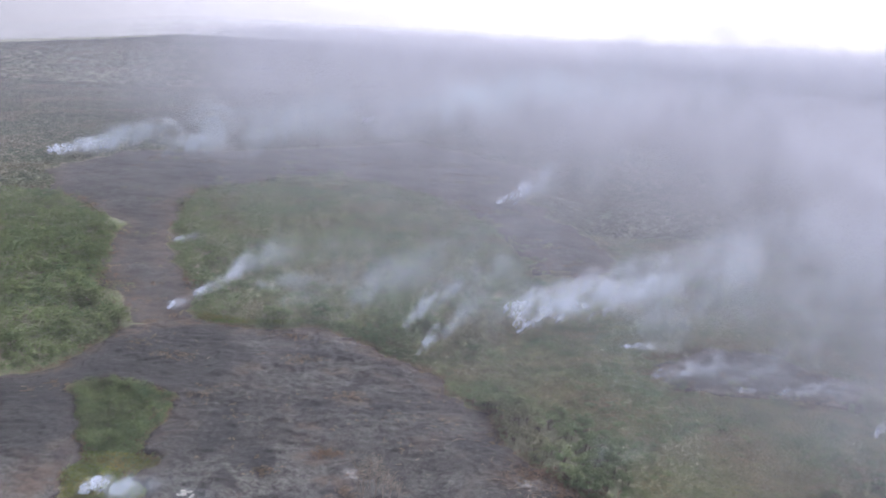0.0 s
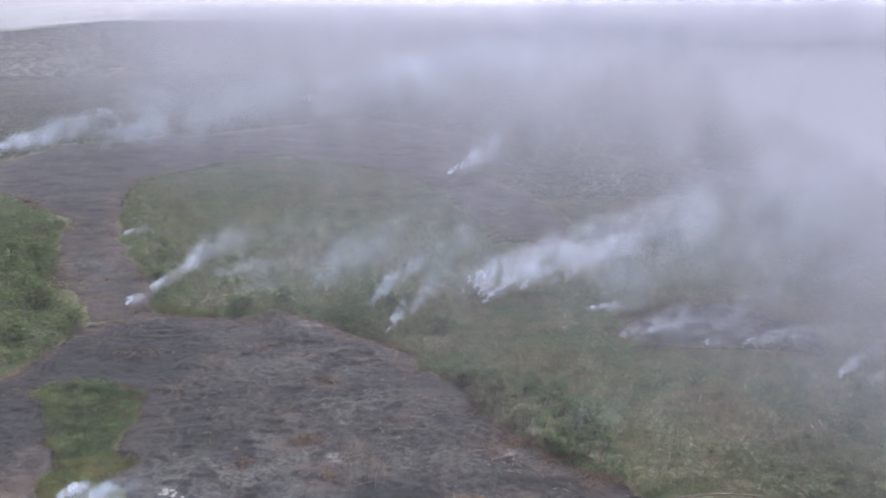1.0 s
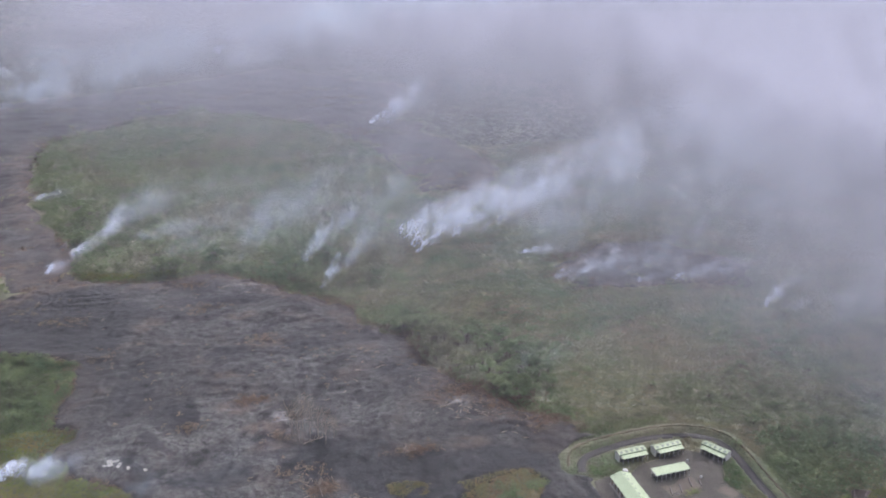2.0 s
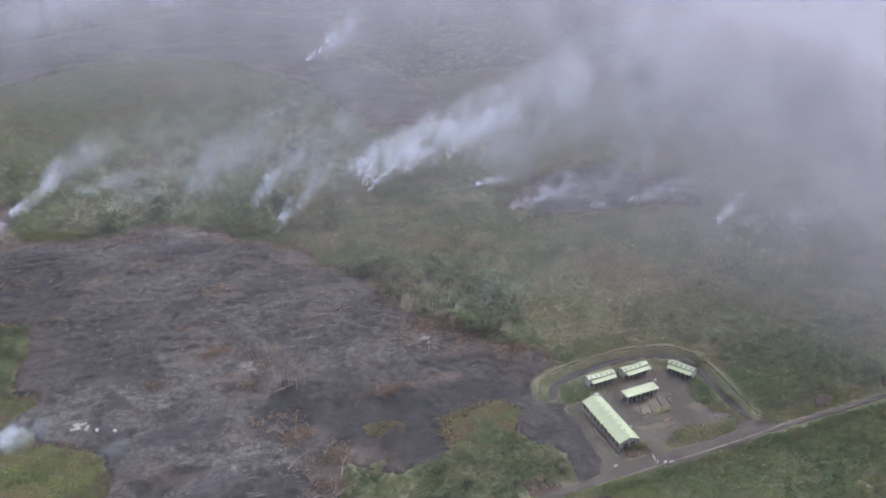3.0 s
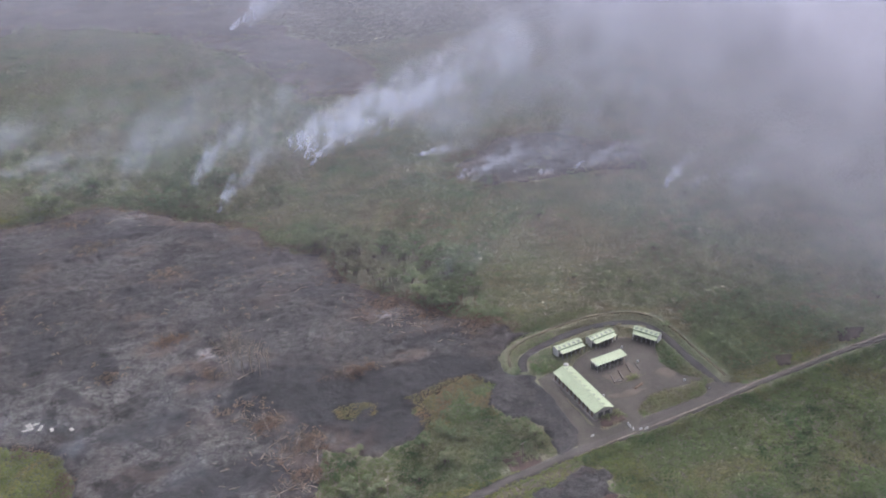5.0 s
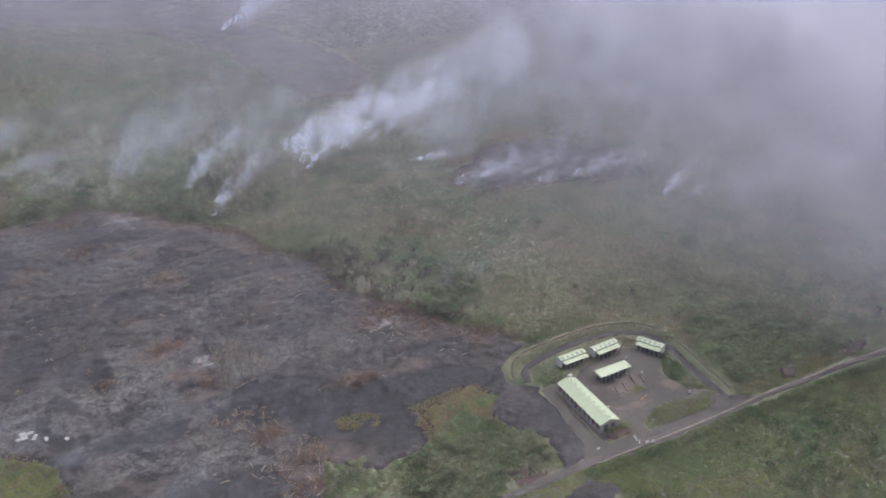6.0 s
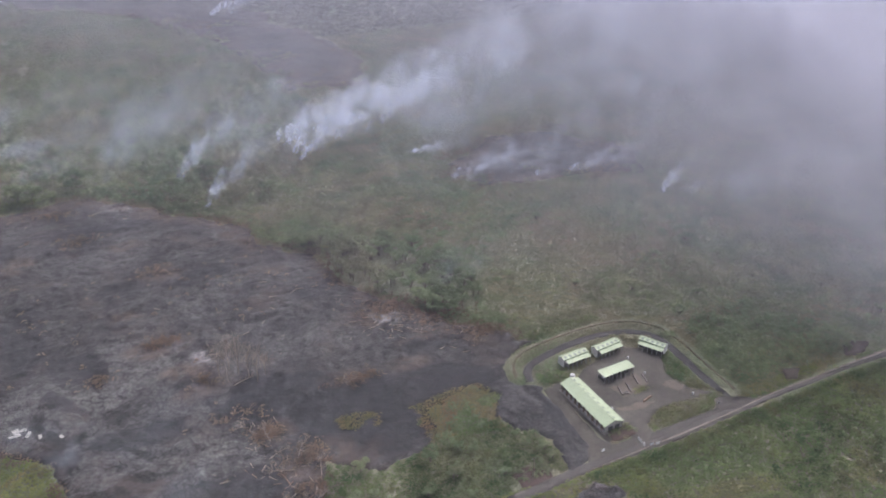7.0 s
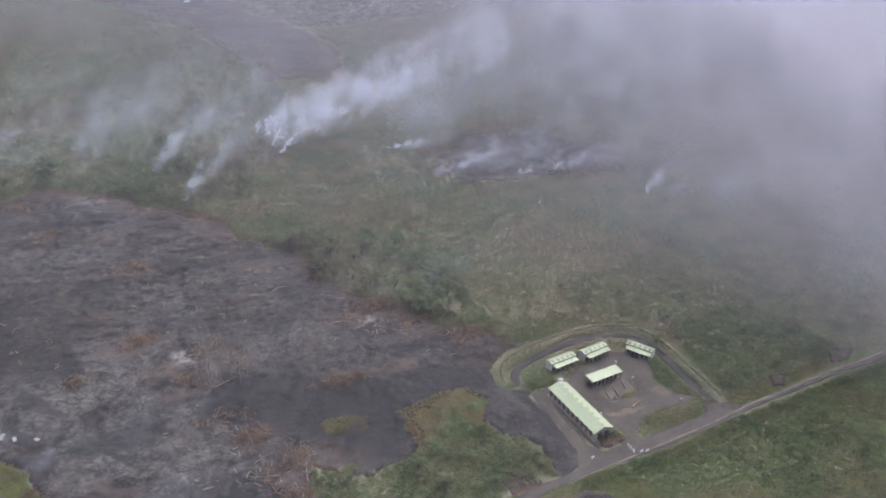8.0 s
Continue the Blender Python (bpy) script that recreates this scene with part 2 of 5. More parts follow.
def plain_material(name, c0, c1, scale, rough=0.8, bumps=0.0, metal=0.0, dist=0.05):
    mat, nt, bsdf = nodes_of(name)
    p = position(nt)
    f = calc(nt, "ADD", calc(nt, "MULTIPLY", add_noise(nt, p, scale, 6, 0.65), 0.6), calc(nt, "MULTIPLY", add_noise(nt, p, scale * 7, 4), 0.4))
    nt.links.new(ramp(nt, f, [(0.36, c0), (0.64, c1)]), bsdf.inputs["Base Color"])
    bsdf.inputs["Roughness"].default_value, bsdf.inputs["Metallic"].default_value = rough, metal
    bsdf.inputs["Specular IOR Level"].default_value = 0.12 if rough > 0.84 else 0.5
    if bumps:
        bump(nt, bsdf, f, bumps, dist)
    return mat


def smoke_body(nt, alpha, colour):
    nt.nodes.remove(nt.nodes["Principled BSDF"])
    out = nt.nodes["Material Output"]
    d, t = nt.nodes.new("ShaderNodeBsdfDiffuse"), nt.nodes.new("ShaderNodeBsdfTranslucent")
    for n in (d, t):
        n.inputs["Color"].default_value = (*colour, 1)
    body, veil = nt.nodes.new("ShaderNodeMixShader"), nt.nodes.new("ShaderNodeMixShader")
    body.inputs[0].default_value = 0.45
    nt.links.new(d.outputs[0], body.inputs[1])
    nt.links.new(t.outputs[0], body.inputs[2])
    nt.links.new(alpha, veil.inputs[0])
    nt.links.new(nt.nodes.new("ShaderNodeBsdfTransparent").outputs[0], veil.inputs[1])
    nt.links.new(body.outputs[0], veil.inputs[2])
    nt.links.new(veil.outputs[0], out.inputs[0])


def plume_material(name, colour, soft=0.0):
    """Smoke whose swirls run along the drift and swell with it."""
    mat, nt, _ = nodes_of(name)
    comb = nt.nodes.new("ShaderNodeCombineXYZ")
    for i, key in enumerate(("along", "across", "tier")):
        nt.links.new(attribute(nt, key), comb.inputs[i])
    v = comb.outputs[0]
    a = add_noise(nt, v, 1.5 - 0.6 * soft, 8 - 4 * soft, 0.62 - 0.12 * soft, 0.7 - 0.4 * soft)
    b = add_noise(nt, v, 0.55, 3, 0.5, 0.4)
    n = calc(nt, "ADD", calc(nt, "MULTIPLY", a, 0.52), calc(nt, "MULTIPLY", b, 0.48))
    core = attribute(nt, "core")
    e = calc(nt, "ADD", n, calc(nt, "MULTIPLY", calc(nt, "SUBTRACT", core, 0.6), 0.22))
    tex = ramp(nt, e, [(0.47 - 0.12 * soft, 0.0), (0.53, 0.26 + 0.16 * soft), (0.60 + 0.09 * soft, 1.0)])
    smoke_body(nt, calc(nt, "MULTIPLY", attribute(nt, "thickness"), tex, True), colour)
    return mat


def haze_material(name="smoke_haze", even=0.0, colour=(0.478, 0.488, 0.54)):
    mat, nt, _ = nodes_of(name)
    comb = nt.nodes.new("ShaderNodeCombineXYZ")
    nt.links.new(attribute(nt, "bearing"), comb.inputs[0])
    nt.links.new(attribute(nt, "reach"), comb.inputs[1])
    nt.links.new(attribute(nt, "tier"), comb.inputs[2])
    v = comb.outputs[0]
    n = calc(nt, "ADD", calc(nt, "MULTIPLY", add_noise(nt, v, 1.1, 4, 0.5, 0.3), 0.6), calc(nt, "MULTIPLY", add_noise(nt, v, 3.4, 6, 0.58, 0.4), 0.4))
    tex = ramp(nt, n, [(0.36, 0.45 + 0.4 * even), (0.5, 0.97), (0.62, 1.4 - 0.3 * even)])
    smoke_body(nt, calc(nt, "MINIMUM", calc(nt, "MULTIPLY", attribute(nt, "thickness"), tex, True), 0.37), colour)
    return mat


M_LAVA = lava_material()
M_GROUND = ground_material()
M_SCRUB = leaf_material("scrub_leaves", (0.120, 0.154, 0.086), (0.172, 0.168, 0.102), (0.162, 0.190, 0.106), 0.018, (0.200, 0.166, 0.112))
M_BRUSH = leaf_material("brush_leaves", (0.098, 0.144, 0.066), (0.140, 0.168, 0.080), (0.165, 0.200, 0.092), 0.026, (0.164, 0.158, 0.086))
M_STRAW = leaf_material("straw_grass", (0.140, 0.136, 0.068), (0.180, 0.154, 0.082), (0.13, 0.14, 0.065), 0.09, (0.185, 0.128, 0.080))
M_TREE = leaf_material("tree_leaves", (0.124, 0.164, 0.094), (0.158, 0.182, 0.104), (0.182, 0.208, 0.120), 0.013, (0.172, 0.164, 0.108))
M_ALBIZIA = leaf_material("pale_tree_leaves", (0.098, 0.134, 0.078), (0.140, 0.168, 0.088), (0.190, 0.205, 0.105), 0.03, (0.118, 0.138, 0.082))
M_SHRUB = leaf_material("dark_shrub_leaves", (0.070, 0.104, 0.050), (0.102, 0.128, 0.062), (0.130, 0.160, 0.076), 0.05, (0.112, 0.118, 0.062))
M_GRASS = leaf_material("grass_blades", (0.112, 0.150, 0.052), (0.165, 0.172, 0.068), (0.13, 0.16, 0.06), 0.045, (0.180, 0.158, 0.078))
M_DRY = leaf_material("scorched_leaves", (0.105, 0.078, 0.060), (0.150, 0.114, 0.086), (0.135, 0.096, 0.072), 0.05)
M_TWIG = leaf_material("tan_twigs", (0.190, 0.150, 0.112), (0.240, 0.195, 0.150), (0.16, 0.12, 0.09), 0.08)
M_FAR = leaf_material("far_canopy_leaves", (0.070, 0.082, 0.054), (0.092, 0.094, 0.063), (0.10, 0.11, 0.07), 0.006, (0.112, 0.098, 0.072))
M_BARK = plain_material("bark", (0.10, 0.08, 0.065), (0.20, 0.17, 0.14), 3.0, 0.9, 0.5)
M_DEAD = plain_material("bleached_wood", (0.13, 0.108, 0.088), (0.25, 0.21, 0.17), 1.5, 0.85, 0.4)
M_SCORCHED = plain_material("scorched_wood", (0.10, 0.068, 0.048), (0.20, 0.14, 0.10), 1.5, 0.9, 0.4)
M_ASPHALT = plain_material("asphalt", (0.050, 0.046, 0.040), (0.076, 0.069, 0.060), 0.2, 0.9, 0.2)
# lane asphalt, simply a darker tone than the road
M_LANE = plain_material("dark_asphalt", (0.034, 0.033, 0.031), (0.058, 0.054, 0.050), 0.25, 0.9, 0.2)
M_YARD = plain_material("worn_yard_asphalt", (0.044, 0.041, 0.034), (0.086, 0.078, 0.064), 0.09, 0.9, 0.2)
M_DIRT = plain_material("tan_dirt", (0.080, 0.070, 0.055), (0.128, 0.110, 0.088), 0.3, 0.95, 0.3)
M_GRAVEL = plain_material("pale_gravel", (0.085, 0.075, 0.060), (0.22, 0.19, 0.155), 0.28, 0.95, 0.4)
M_REDSOIL = plain_material("red_soil", (0.044, 0.036, 0.030), (0.074, 0.050, 0.041), 0.3, 0.95, 0.5)
M_BANK = plain_material("earth_bank", (0.060, 0.053, 0.034), (0.090, 0.075, 0.049), 0.2, 0.95, 0.6)
M_SKYLIGHT = plain_material("grey_green_skylight", (0.085, 0.105, 0.075), (0.14, 0.16, 0.12), 0.9, 0.5)
M_HEAP = plain_material("dark_brown_earth", (0.040, 0.035, 0.029), (0.066, 0.054, 0.045), 0.3, 0.95, 0.5)
M_ROOF = plain_material("pale_green_roofing", (0.245, 0.295, 0.172), (0.29, 0.345, 0.21), 0.6, 0.5, 0.0)
M_WALL = plain_material("pale_block_wall", (0.17, 0.165, 0.145), (0.27, 0.255, 0.225), 0.8, 0.9, 0.2)
# near-black, for doorway shade on the walls and for sign print
M_DARK = plain_material("doorway_shade_and_print", (0.02, 0.02, 0.02), (0.04, 0.04, 0.04), 1.0, 0.8)
M_STEEL = plain_material("galvanised_steel", (0.30, 0.30, 0.30), (0.42, 0.42, 0.41), 2.0, 0.5, 0.0, 0.6)
M_WHITE = plain_material("white_paint", (0.34, 0.34, 0.31), (0.46, 0.46, 0.43), 2.0, 0.6)
M_CONCRETE = plain_material("concrete", (0.11, 0.10, 0.088), (0.19, 0.175, 0.155), 0.9, 0.9, 0.2)
M_PLUME = plume_material("white_fume", (0.73, 0.78, 0.88))
M_WISP = plume_material("blue_smoke", (0.52, 0.59, 0.65), 0.1)
M_BILLOW = plume_material("smoke_billow", (0.50, 0.51, 0.555), 1.0)
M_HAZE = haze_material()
# sunlit brightness of far smoke is put into a paler colour than M_HAZE
M_HORIZON = haze_material("sunlit_horizon_smoke", 1.0, (0.68, 0.67, 0.735))

# ------------------------------------------------------------------ plan (metres)
FIELD = [(-189, 617), (-169, 605), (-135, 600), (-108, 608), (-78, 606), (-50, 582), (-28, 553), (3, 518), (9, 497), (33, 476), (38, 450),
         (43, 426), (53, 411), (66, 389), (85, 378), (95, 368), (102, 360), (107, 346), (96, 341), (88, 334), (85, 323), (88, 317), (95, 315),
         (95, 298), (93, 286), (93, 272), (90, 268), (81, 264), (79, 272), (76, 289), (66, 294), (68, 306), (74, 316), (65, 327),
         (38, 320), (40, 312), (34, 302), (18, 292), (0, 300), (-12, 262), (-20, 225), (-120, 230), (-300, 330), (-290, 440)]
WEST_EDGE = [(-268, 496), (-247, 503), (-233, 519), (-225, 557), (-223, 592)]
FIELD = FIELD + WEST_EDGE
CHANNEL = [(-223, 585), (-265, 646), (-293, 705), (-309, 778), (-345, 889), (-414, 977), (-479, 1048), (-560, 1200), (-520, 1400), (-300, 1500),
           (-50, 1700), (150, 1400), (110, 1150), (174, 879), (145, 769), (94, 778), (70, 905), (43, 1010), (-33, 1150), (-160, 1279),
           (-263, 1174), (-318, 1094), (-298, 959), (-267, 856), (-246, 770), (-215, 702), (-199, 636), (-187, 605)]
EAST_FLOW = [(146, 550), (150, 573), (195, 600), (250, 595), (272, 545), (270, 508), (225, 512), (184, 520), (155, 524)]
SOUTH_FLOW = [(87, 260), (90, 252), (88, 238), (66, 232), (30, 234), (46, 247), (67, 253), (78, 257)]
STRIP = [(-213, 490), (-196, 492), (-179, 483), (-158, 474), (-155, 445), (-157, 421), (-153, 405), (-141, 402), (-146, 380), (-131, 357), (-117, 352), (-108, 343), (-104, 330), (-106, 316), (-114, 304),
         (-140, 312), (-179, 352), (-181, 385), (-177, 400), (-196, 433), (-210, 469)]
ISLET = [(6, 327), (16, 327), (24, 323), (21, 316), (14, 314), (6, 320)]
FRESH = [(-40, 350), (-22, 370), (7, 362), (37, 347), (62, 349), (80, 336), (76, 322), (59, 328), (53, 320), (39, 325), (42, 310), (32, 303), (28, 297), (7, 295),
         (0, 312), (-17, 327), (-28, 338)]
# smooth dark lobes and burnt brown ground on the lava: x, y, half-widths
DARK_LOBES = [(-116, 440, 12, 34), (-92, 404, 14, 14), (-70, 470, 14, 10), (-96, 555, 22, 10), (-60, 550, 26, 9), (-112, 340, 22, 12), (-70, 345, 20, 9), (20, 430, 12, 8),
              (-30, 470, 16, 9), (60, 362, 12, 8), (-150, 520, 20, 16), (-40, 300, 30, 10), (96, 300, 10, 34), (100, 354, 10, 12)]
BURNT = [(-65, 522, 12, 7), (-51, 408, 13, 9), (-49, 383, 11, 8), (-44, 365, 12, 7), (44, 396, 20, 12), (70, 374, 18, 10), (20, 353, 14, 6), (-20, 328, 10, 10), (-12, 306, 10, 12),
         (-89, 603, 30, 9), (-122, 520, 10, 12), (0, 515, 14, 16), (4, 462, 14, 8), (-50, 486, 10, 8), (-235, 651, 18, 10), (-51, 481, 12, 8), (-63, 409, 10, 10), (-42, 579, 22, 12),
         (-187, 372, 20, 22), (-185, 600, 24, 14), (46, 352, 12, 6), (-12, 280, 12, 14), (85, 360, 10, 8), (-70, 440, 10, 6)]
DARK_WEST = [(-270, 470), (-225, 590), (-160, 590), (-120, 545), (-135, 490), (-160, 470), (-200, 400), (-260, 380)]
SEAM = [(-132, 480), (-121, 449), (-113, 420), (-106, 395), (-96, 372), (-84, 362)]
BROWN_GRASS = [(36, 322), (57, 328), (69, 326), (75, 315), (68, 306), (67, 294), (56, 296), (36, 300)]
ROAD = [(-70, 218), (-20, 240), (20, 251), (35, 254), (51, 258), (66, 260), (81, 262), (100, 263.5), (125, 265), (147, 268), (168, 270.5), (198, 273.5),
        (224, 276), (246, 277), (300, 281), (400, 290), (700, 330)]
LOOP = [(90, 319), (92, 329), (104, 334), (118, 338), (133, 340), (150, 338), (159, 332), (161, 319), (160, 294), (163, 274)]
BANK = [(85, 323), (88, 335), (100, 341), (120, 345), (138, 347), (155, 344), (165, 335), (167, 320), (166, 296), (166, 280)]
LAYBY = [(114, 266), (119, 270.5), (135, 272), (152, 274), (156, 280), (163, 279), (171, 273.5), (165, 268.5), (148, 267)]
WEST_APRON = [(99.6, 313), (97.6, 294), (98.3, 276), (102, 270), (113, 271), (112, 266), (88, 263), (88.8, 275), (90.7, 296), (93, 312)]
EDGE_LINE = [(84, 260.5), (111, 263.3), (132, 265.6), (148, 267.5), (165, 270.2), (173.5, 272.2), (213.6, 276.6), (253, 279.6), (300, 284)]
YARD = [(97, 314), (110, 314), (116, 319), (130, 324), (141, 327), (155, 319), (147, 301), (150, 290), (158, 283), (144, 283), (129, 282),
        (120, 275), (119, 266), (109, 266), (111, 273), (100, 272)]


def lava_inward(X, Y):
    loose = step01(np.hypot(X - 100, Y - 300), 28, 60)
    jx = 11 * fbm(X, Y, 14, 4, 21) + loose * 22 * fbm(X, Y, 45, 3, 22)
    jy = 11 * fbm(X, Y, 14, 4, 31) + loose * 22 * fbm(X, Y, 45, 3, 32)
    nip = 4.5 * (0.3 + 0.7 * loose)
    x, y = X + jx + nip * fbm(X, Y, 5, 2, 23), Y + jy + nip * fbm(X, Y, 5, 2, 33)
    d = np.maximum(inward(FIELD, x, y), inward(EAST_FLOW, x, y))
    d = np.maximum(d, inward(SOUTH_FLOW, x, y))
    return np.minimum(d, -inward(STRIP, x, y))


def channel_inward(X, Y):
    return inward(CHANNEL, X + 40 * fbm(X, Y, 70, 4, 41) + 16 * fbm(X, Y, 22, 3, 45), Y + 40 * fbm(X, Y, 70, 4, 43) + 16 * fbm(X, Y, 22, 3, 47))


# ------------------------------------------------------------------ ground sheet
def ground():
    n = 420
    u = np.linspace(-1, 1, n)
    gx = 40 + 480 * u + 4400 * np.sign(u) * np.abs(u) ** 5
    gy = 420 + 480 * u + 4000 * np.sign(u) * np.abs(u) ** 5
    X, Y = np.meshgrid(gx, gy, indexing="ij")
    Z = gz(X, Y)
    bank = 1.5 * (1 - step01(off_line(BANK, X, Y), 0.5, 4.0))
    Z = Z + bank - 1.6 * step01(np.where((np.abs(X) < 340) & (Y < 700), lava_inward(X, Y), -9), 2.5, 6)
    me = np_mesh("ground", np.stack([X, Y, Z], -1).reshape(-1, 3), grid_faces(n, n), M_GROUND, True)
    tagged(new("ground", me), "dull olive scrubland soil reaching to a hazy rise", "ground", "", "structure")


def crust_height(X, Y, d, k, height, relief):
    """Top of the crust: low tiers, lobes and ropes, sloping down at the edge."""
    lobes = np.abs(fbm(X, Y, 16 * k, 4, 51))
    tier = 7 * (fbm(X, Y, 34 * k, 4, 58) + 0.5)
    tier = np.floor(tier) + step01(tier - np.floor(tier), 0.72, 1.0)
    ropes = np.abs(fbm(X + 6 * fbm(X, Y, 9, 2, 61), Y, 5 * k, 3, 55))
    rough = relief * (0.75 * tier - 2.2 + 2.6 * lobes + 0.8 * ropes + 0.4 * fbm(X, Y, 2.2 * k, 2, 57) - 0.3)
    return gz(X, Y) - 0.5 + (height + 0.5) * step01(d, -0.6 * k, 2.2 * k) + step01(d, 0, 4 * k) * np.maximum(rough, -0.7)


def level(X, Y):
    """Top of lava or ground."""
    X, Y = np.atleast_1d(np.asarray(X, float)), np.atleast_1d(np.asarray(Y, float))
    return np.maximum(crust_height(X, Y, lava_inward(X, Y), 1.0, 1.0, 1.0), gz(X, Y))


def crust(name, x0, x1, y0, y1, res, inside, height, relief, label, mat=M_LAVA):
    """A sheet of rough crust with a lobed edge that stands on the ground."""
    gx, gy = np.arange(x0, x1, res), np.arange(y0, y1, res)
    X, Y = np.meshgrid(gx, gy, indexing="ij")
    d = inside(X, Y)
    k = max(1.0, res / 1.5)
    Z = crust_height(X, Y, d, k, height, relief)
    nu, nv = X.shape
    F = grid_faces(nu, nv)
    keep = (d.ravel()[F] > -1.2 * k).any(1)
    F = F[keep]
    used = np.unique(F)
    back = np.zeros(nu * nv, np.int64)
    back[used] = np.arange(len(used))
    V = np.stack([X, Y, Z], -1).reshape(-1, 3)[used]
    me = np_mesh(name, V, back[F], mat, True)
    fx, fy = V[:, 0] + 5 * fbm(V[:, 0], V[:, 1], 10, 3, 71), V[:, 1] + 5 * fbm(V[:, 0], V[:, 1], 10, 3, 73)
    fresh = step01(inward(FRESH, fx, fy), -1, 2)
    fresh = np.maximum(fresh, 0.8 * step01(inward(DARK_WEST, fx, fy), -2, 5))
    for bx, by, ra, rb in DARK_LOBES:
        fresh = np.maximum(fresh, 0.75 * (1 - step01(np.hypot((fx - bx) / ra, (fy - by) / rb), 0.85, 1.0)))
    # a broken dark band along SEAM takes the same dark colour
    fresh = np.maximum(fresh, 0.85 * (1 - step01(off_line(SEAM, fx, fy) - 22 * fbm(V[:, 0], V[:, 1], 14, 3, 79), 0, 2.5)))
    float_attribute(me, "fresh", fresh)
    float_attribute(me, "pale", (1 - step01(V[:, 0] + 14 * fbm(V[:, 0], V[:, 1], 30, 3, 77), -55, -10)) * (1 - step01(V[:, 1] + 30 * fbm(V[:, 0], V[:, 1], 30, 3, 78), 360, 420)))
    dd = d.ravel()[used]
    burnt = (1 - step01(dd + 20 * fbm(V[:, 0], V[:, 1], 24, 3, 74), 3 * k, 13 * k)) * step01(np.hypot(V[:, 0] - 100, V[:, 1] - 300), 40, 60) * np.maximum(step01(V[:, 1], 325, 345), step01(-V[:, 0], -30, 0)) * (0.25 + 0.75 * step01(-inward(STRIP, V[:, 0], V[:, 1]), 16, 30))
    for bx, by, ra, rb in BURNT:
        burnt = np.maximum(burnt, 1 - step01(np.hypot((fx - bx) / ra, (fy - by) / rb), 0.45, 1.2))
    float_attribute(me, "burnt", burnt)
    ash = np.zeros(len(V))
    for ax, ay, ar in ((-38, 391, 9), (48, 392, 9), (-60, 590, 22), (-30, 388, 5)):
        ash = np.maximum(ash, 1 - step01(np.hypot(V[:, 0] - ax, V[:, 1] - ay), ar * 0.3, ar))
    float_attribute(me, "ash", ash)
    return tagged(new(name, me), label, "lava flow", "", "structure")


ground()
crust("lava_flow", -310, 280, 222, 640, 1.15, lava_inward, 1.0, 1.0, "grey and brown cooled lava crust, cracked and lobed, over the scrub")
crust("lava_channel", -620, 240, 560, 1760, 4.0, lambda X, Y: np.minimum(channel_inward(X, Y), 1.5 * (Y - 596)), 1.2, 1.3, "dark lava channel winding between strips of forest")


def patch(name, poly, res, h, mat, label, category, jitter=3.0, seed=81):
    xs, ys = [p[0] for p in poly], [p[1] for p in poly]
    gx, gy = np.arange(min(xs) - 4, max(xs) + 4, res), np.arange(min(ys) - 4, max(ys) + 4, res)
    X, Y = np.meshgrid(gx, gy, indexing="ij")
    d = inward(poly, X + jitter * fbm(X, Y, 5, 3, seed), Y + jitter * fbm(X, Y, 5, 3, seed + 9))
    Z = gz(X, Y) + h * step01(d, -0.5, 0.6) - 0.25 * (1 - step01(d, -0.8, 0.0)) + (0.1 * fbm(X, Y, 2, 2, 85) if jitter else 0)
    F = grid_faces(*X.shape)
    F = F[(d.ravel()[F] > -0.9).any(1)]
    used = np.unique(F)
    back = np.zeros(X.size, np.int64)
    back[used] = np.arange(len(used))
    me = np_mesh(name, np.stack([X, Y, Z], -1).reshape(-1, 3)[used], back[F], mat, True)
    return tagged(new(name, me), label, category, "", "structure")


patch("soil_patch", [(58, 271), (66, 272), (72, 266), (69, 260), (59, 260)], 0.8, 0.15, M_REDSOIL, "bare red-brown soil beside the road", "soil")
patch("soil_patch", [(62, 243), (86, 238), (98, 228), (60, 226)], 0.8, 0.5, M_REDSOIL, "bare red-brown soil south of the road", "soil")
patch("soil_patch", [(48, 253), (60, 255.5), (84, 258), (84, 254), (66, 252), (44, 247)], 0.8, 0.3, M_DIRT, "bare tan dirt shoulder along the road", "soil")
patch("lay_by", LAYBY, 0.8, 0.30, M_ASPHALT, "dark asphalt lay-by between hedge and road", "road", 1.5)
patch("apron", WEST_APRON, 0.8, 0.21, M_YARD, "worn brown asphalt strip behind the long shed", "yard", 2.5)
patch("soil_patch", [(198.3, 286), (204, 283), (197, 277.5), (190.5, 279.5)], 0.8, 0.9, M_HEAP, "dark brown earth heap beside the road", "soil")
patch("soil_patch", [(234, 291), (247, 288), (239, 282), (229, 283)], 0.8, 0.9, M_HEAP, "dark brown earth bank beside the road", "soil")
patch("soil_patch", [(103.5, 278), (113, 279), (114, 272.5), (102, 271.5)], 0.7, 0.5, M_REDSOIL, "dark soil bed at the long shed's end", "soil")
patch("yard", YARD, 0.8, 0.16, M_YARD, "worn grey-brown asphalt yard of the transfer station", "yard", 0.8)


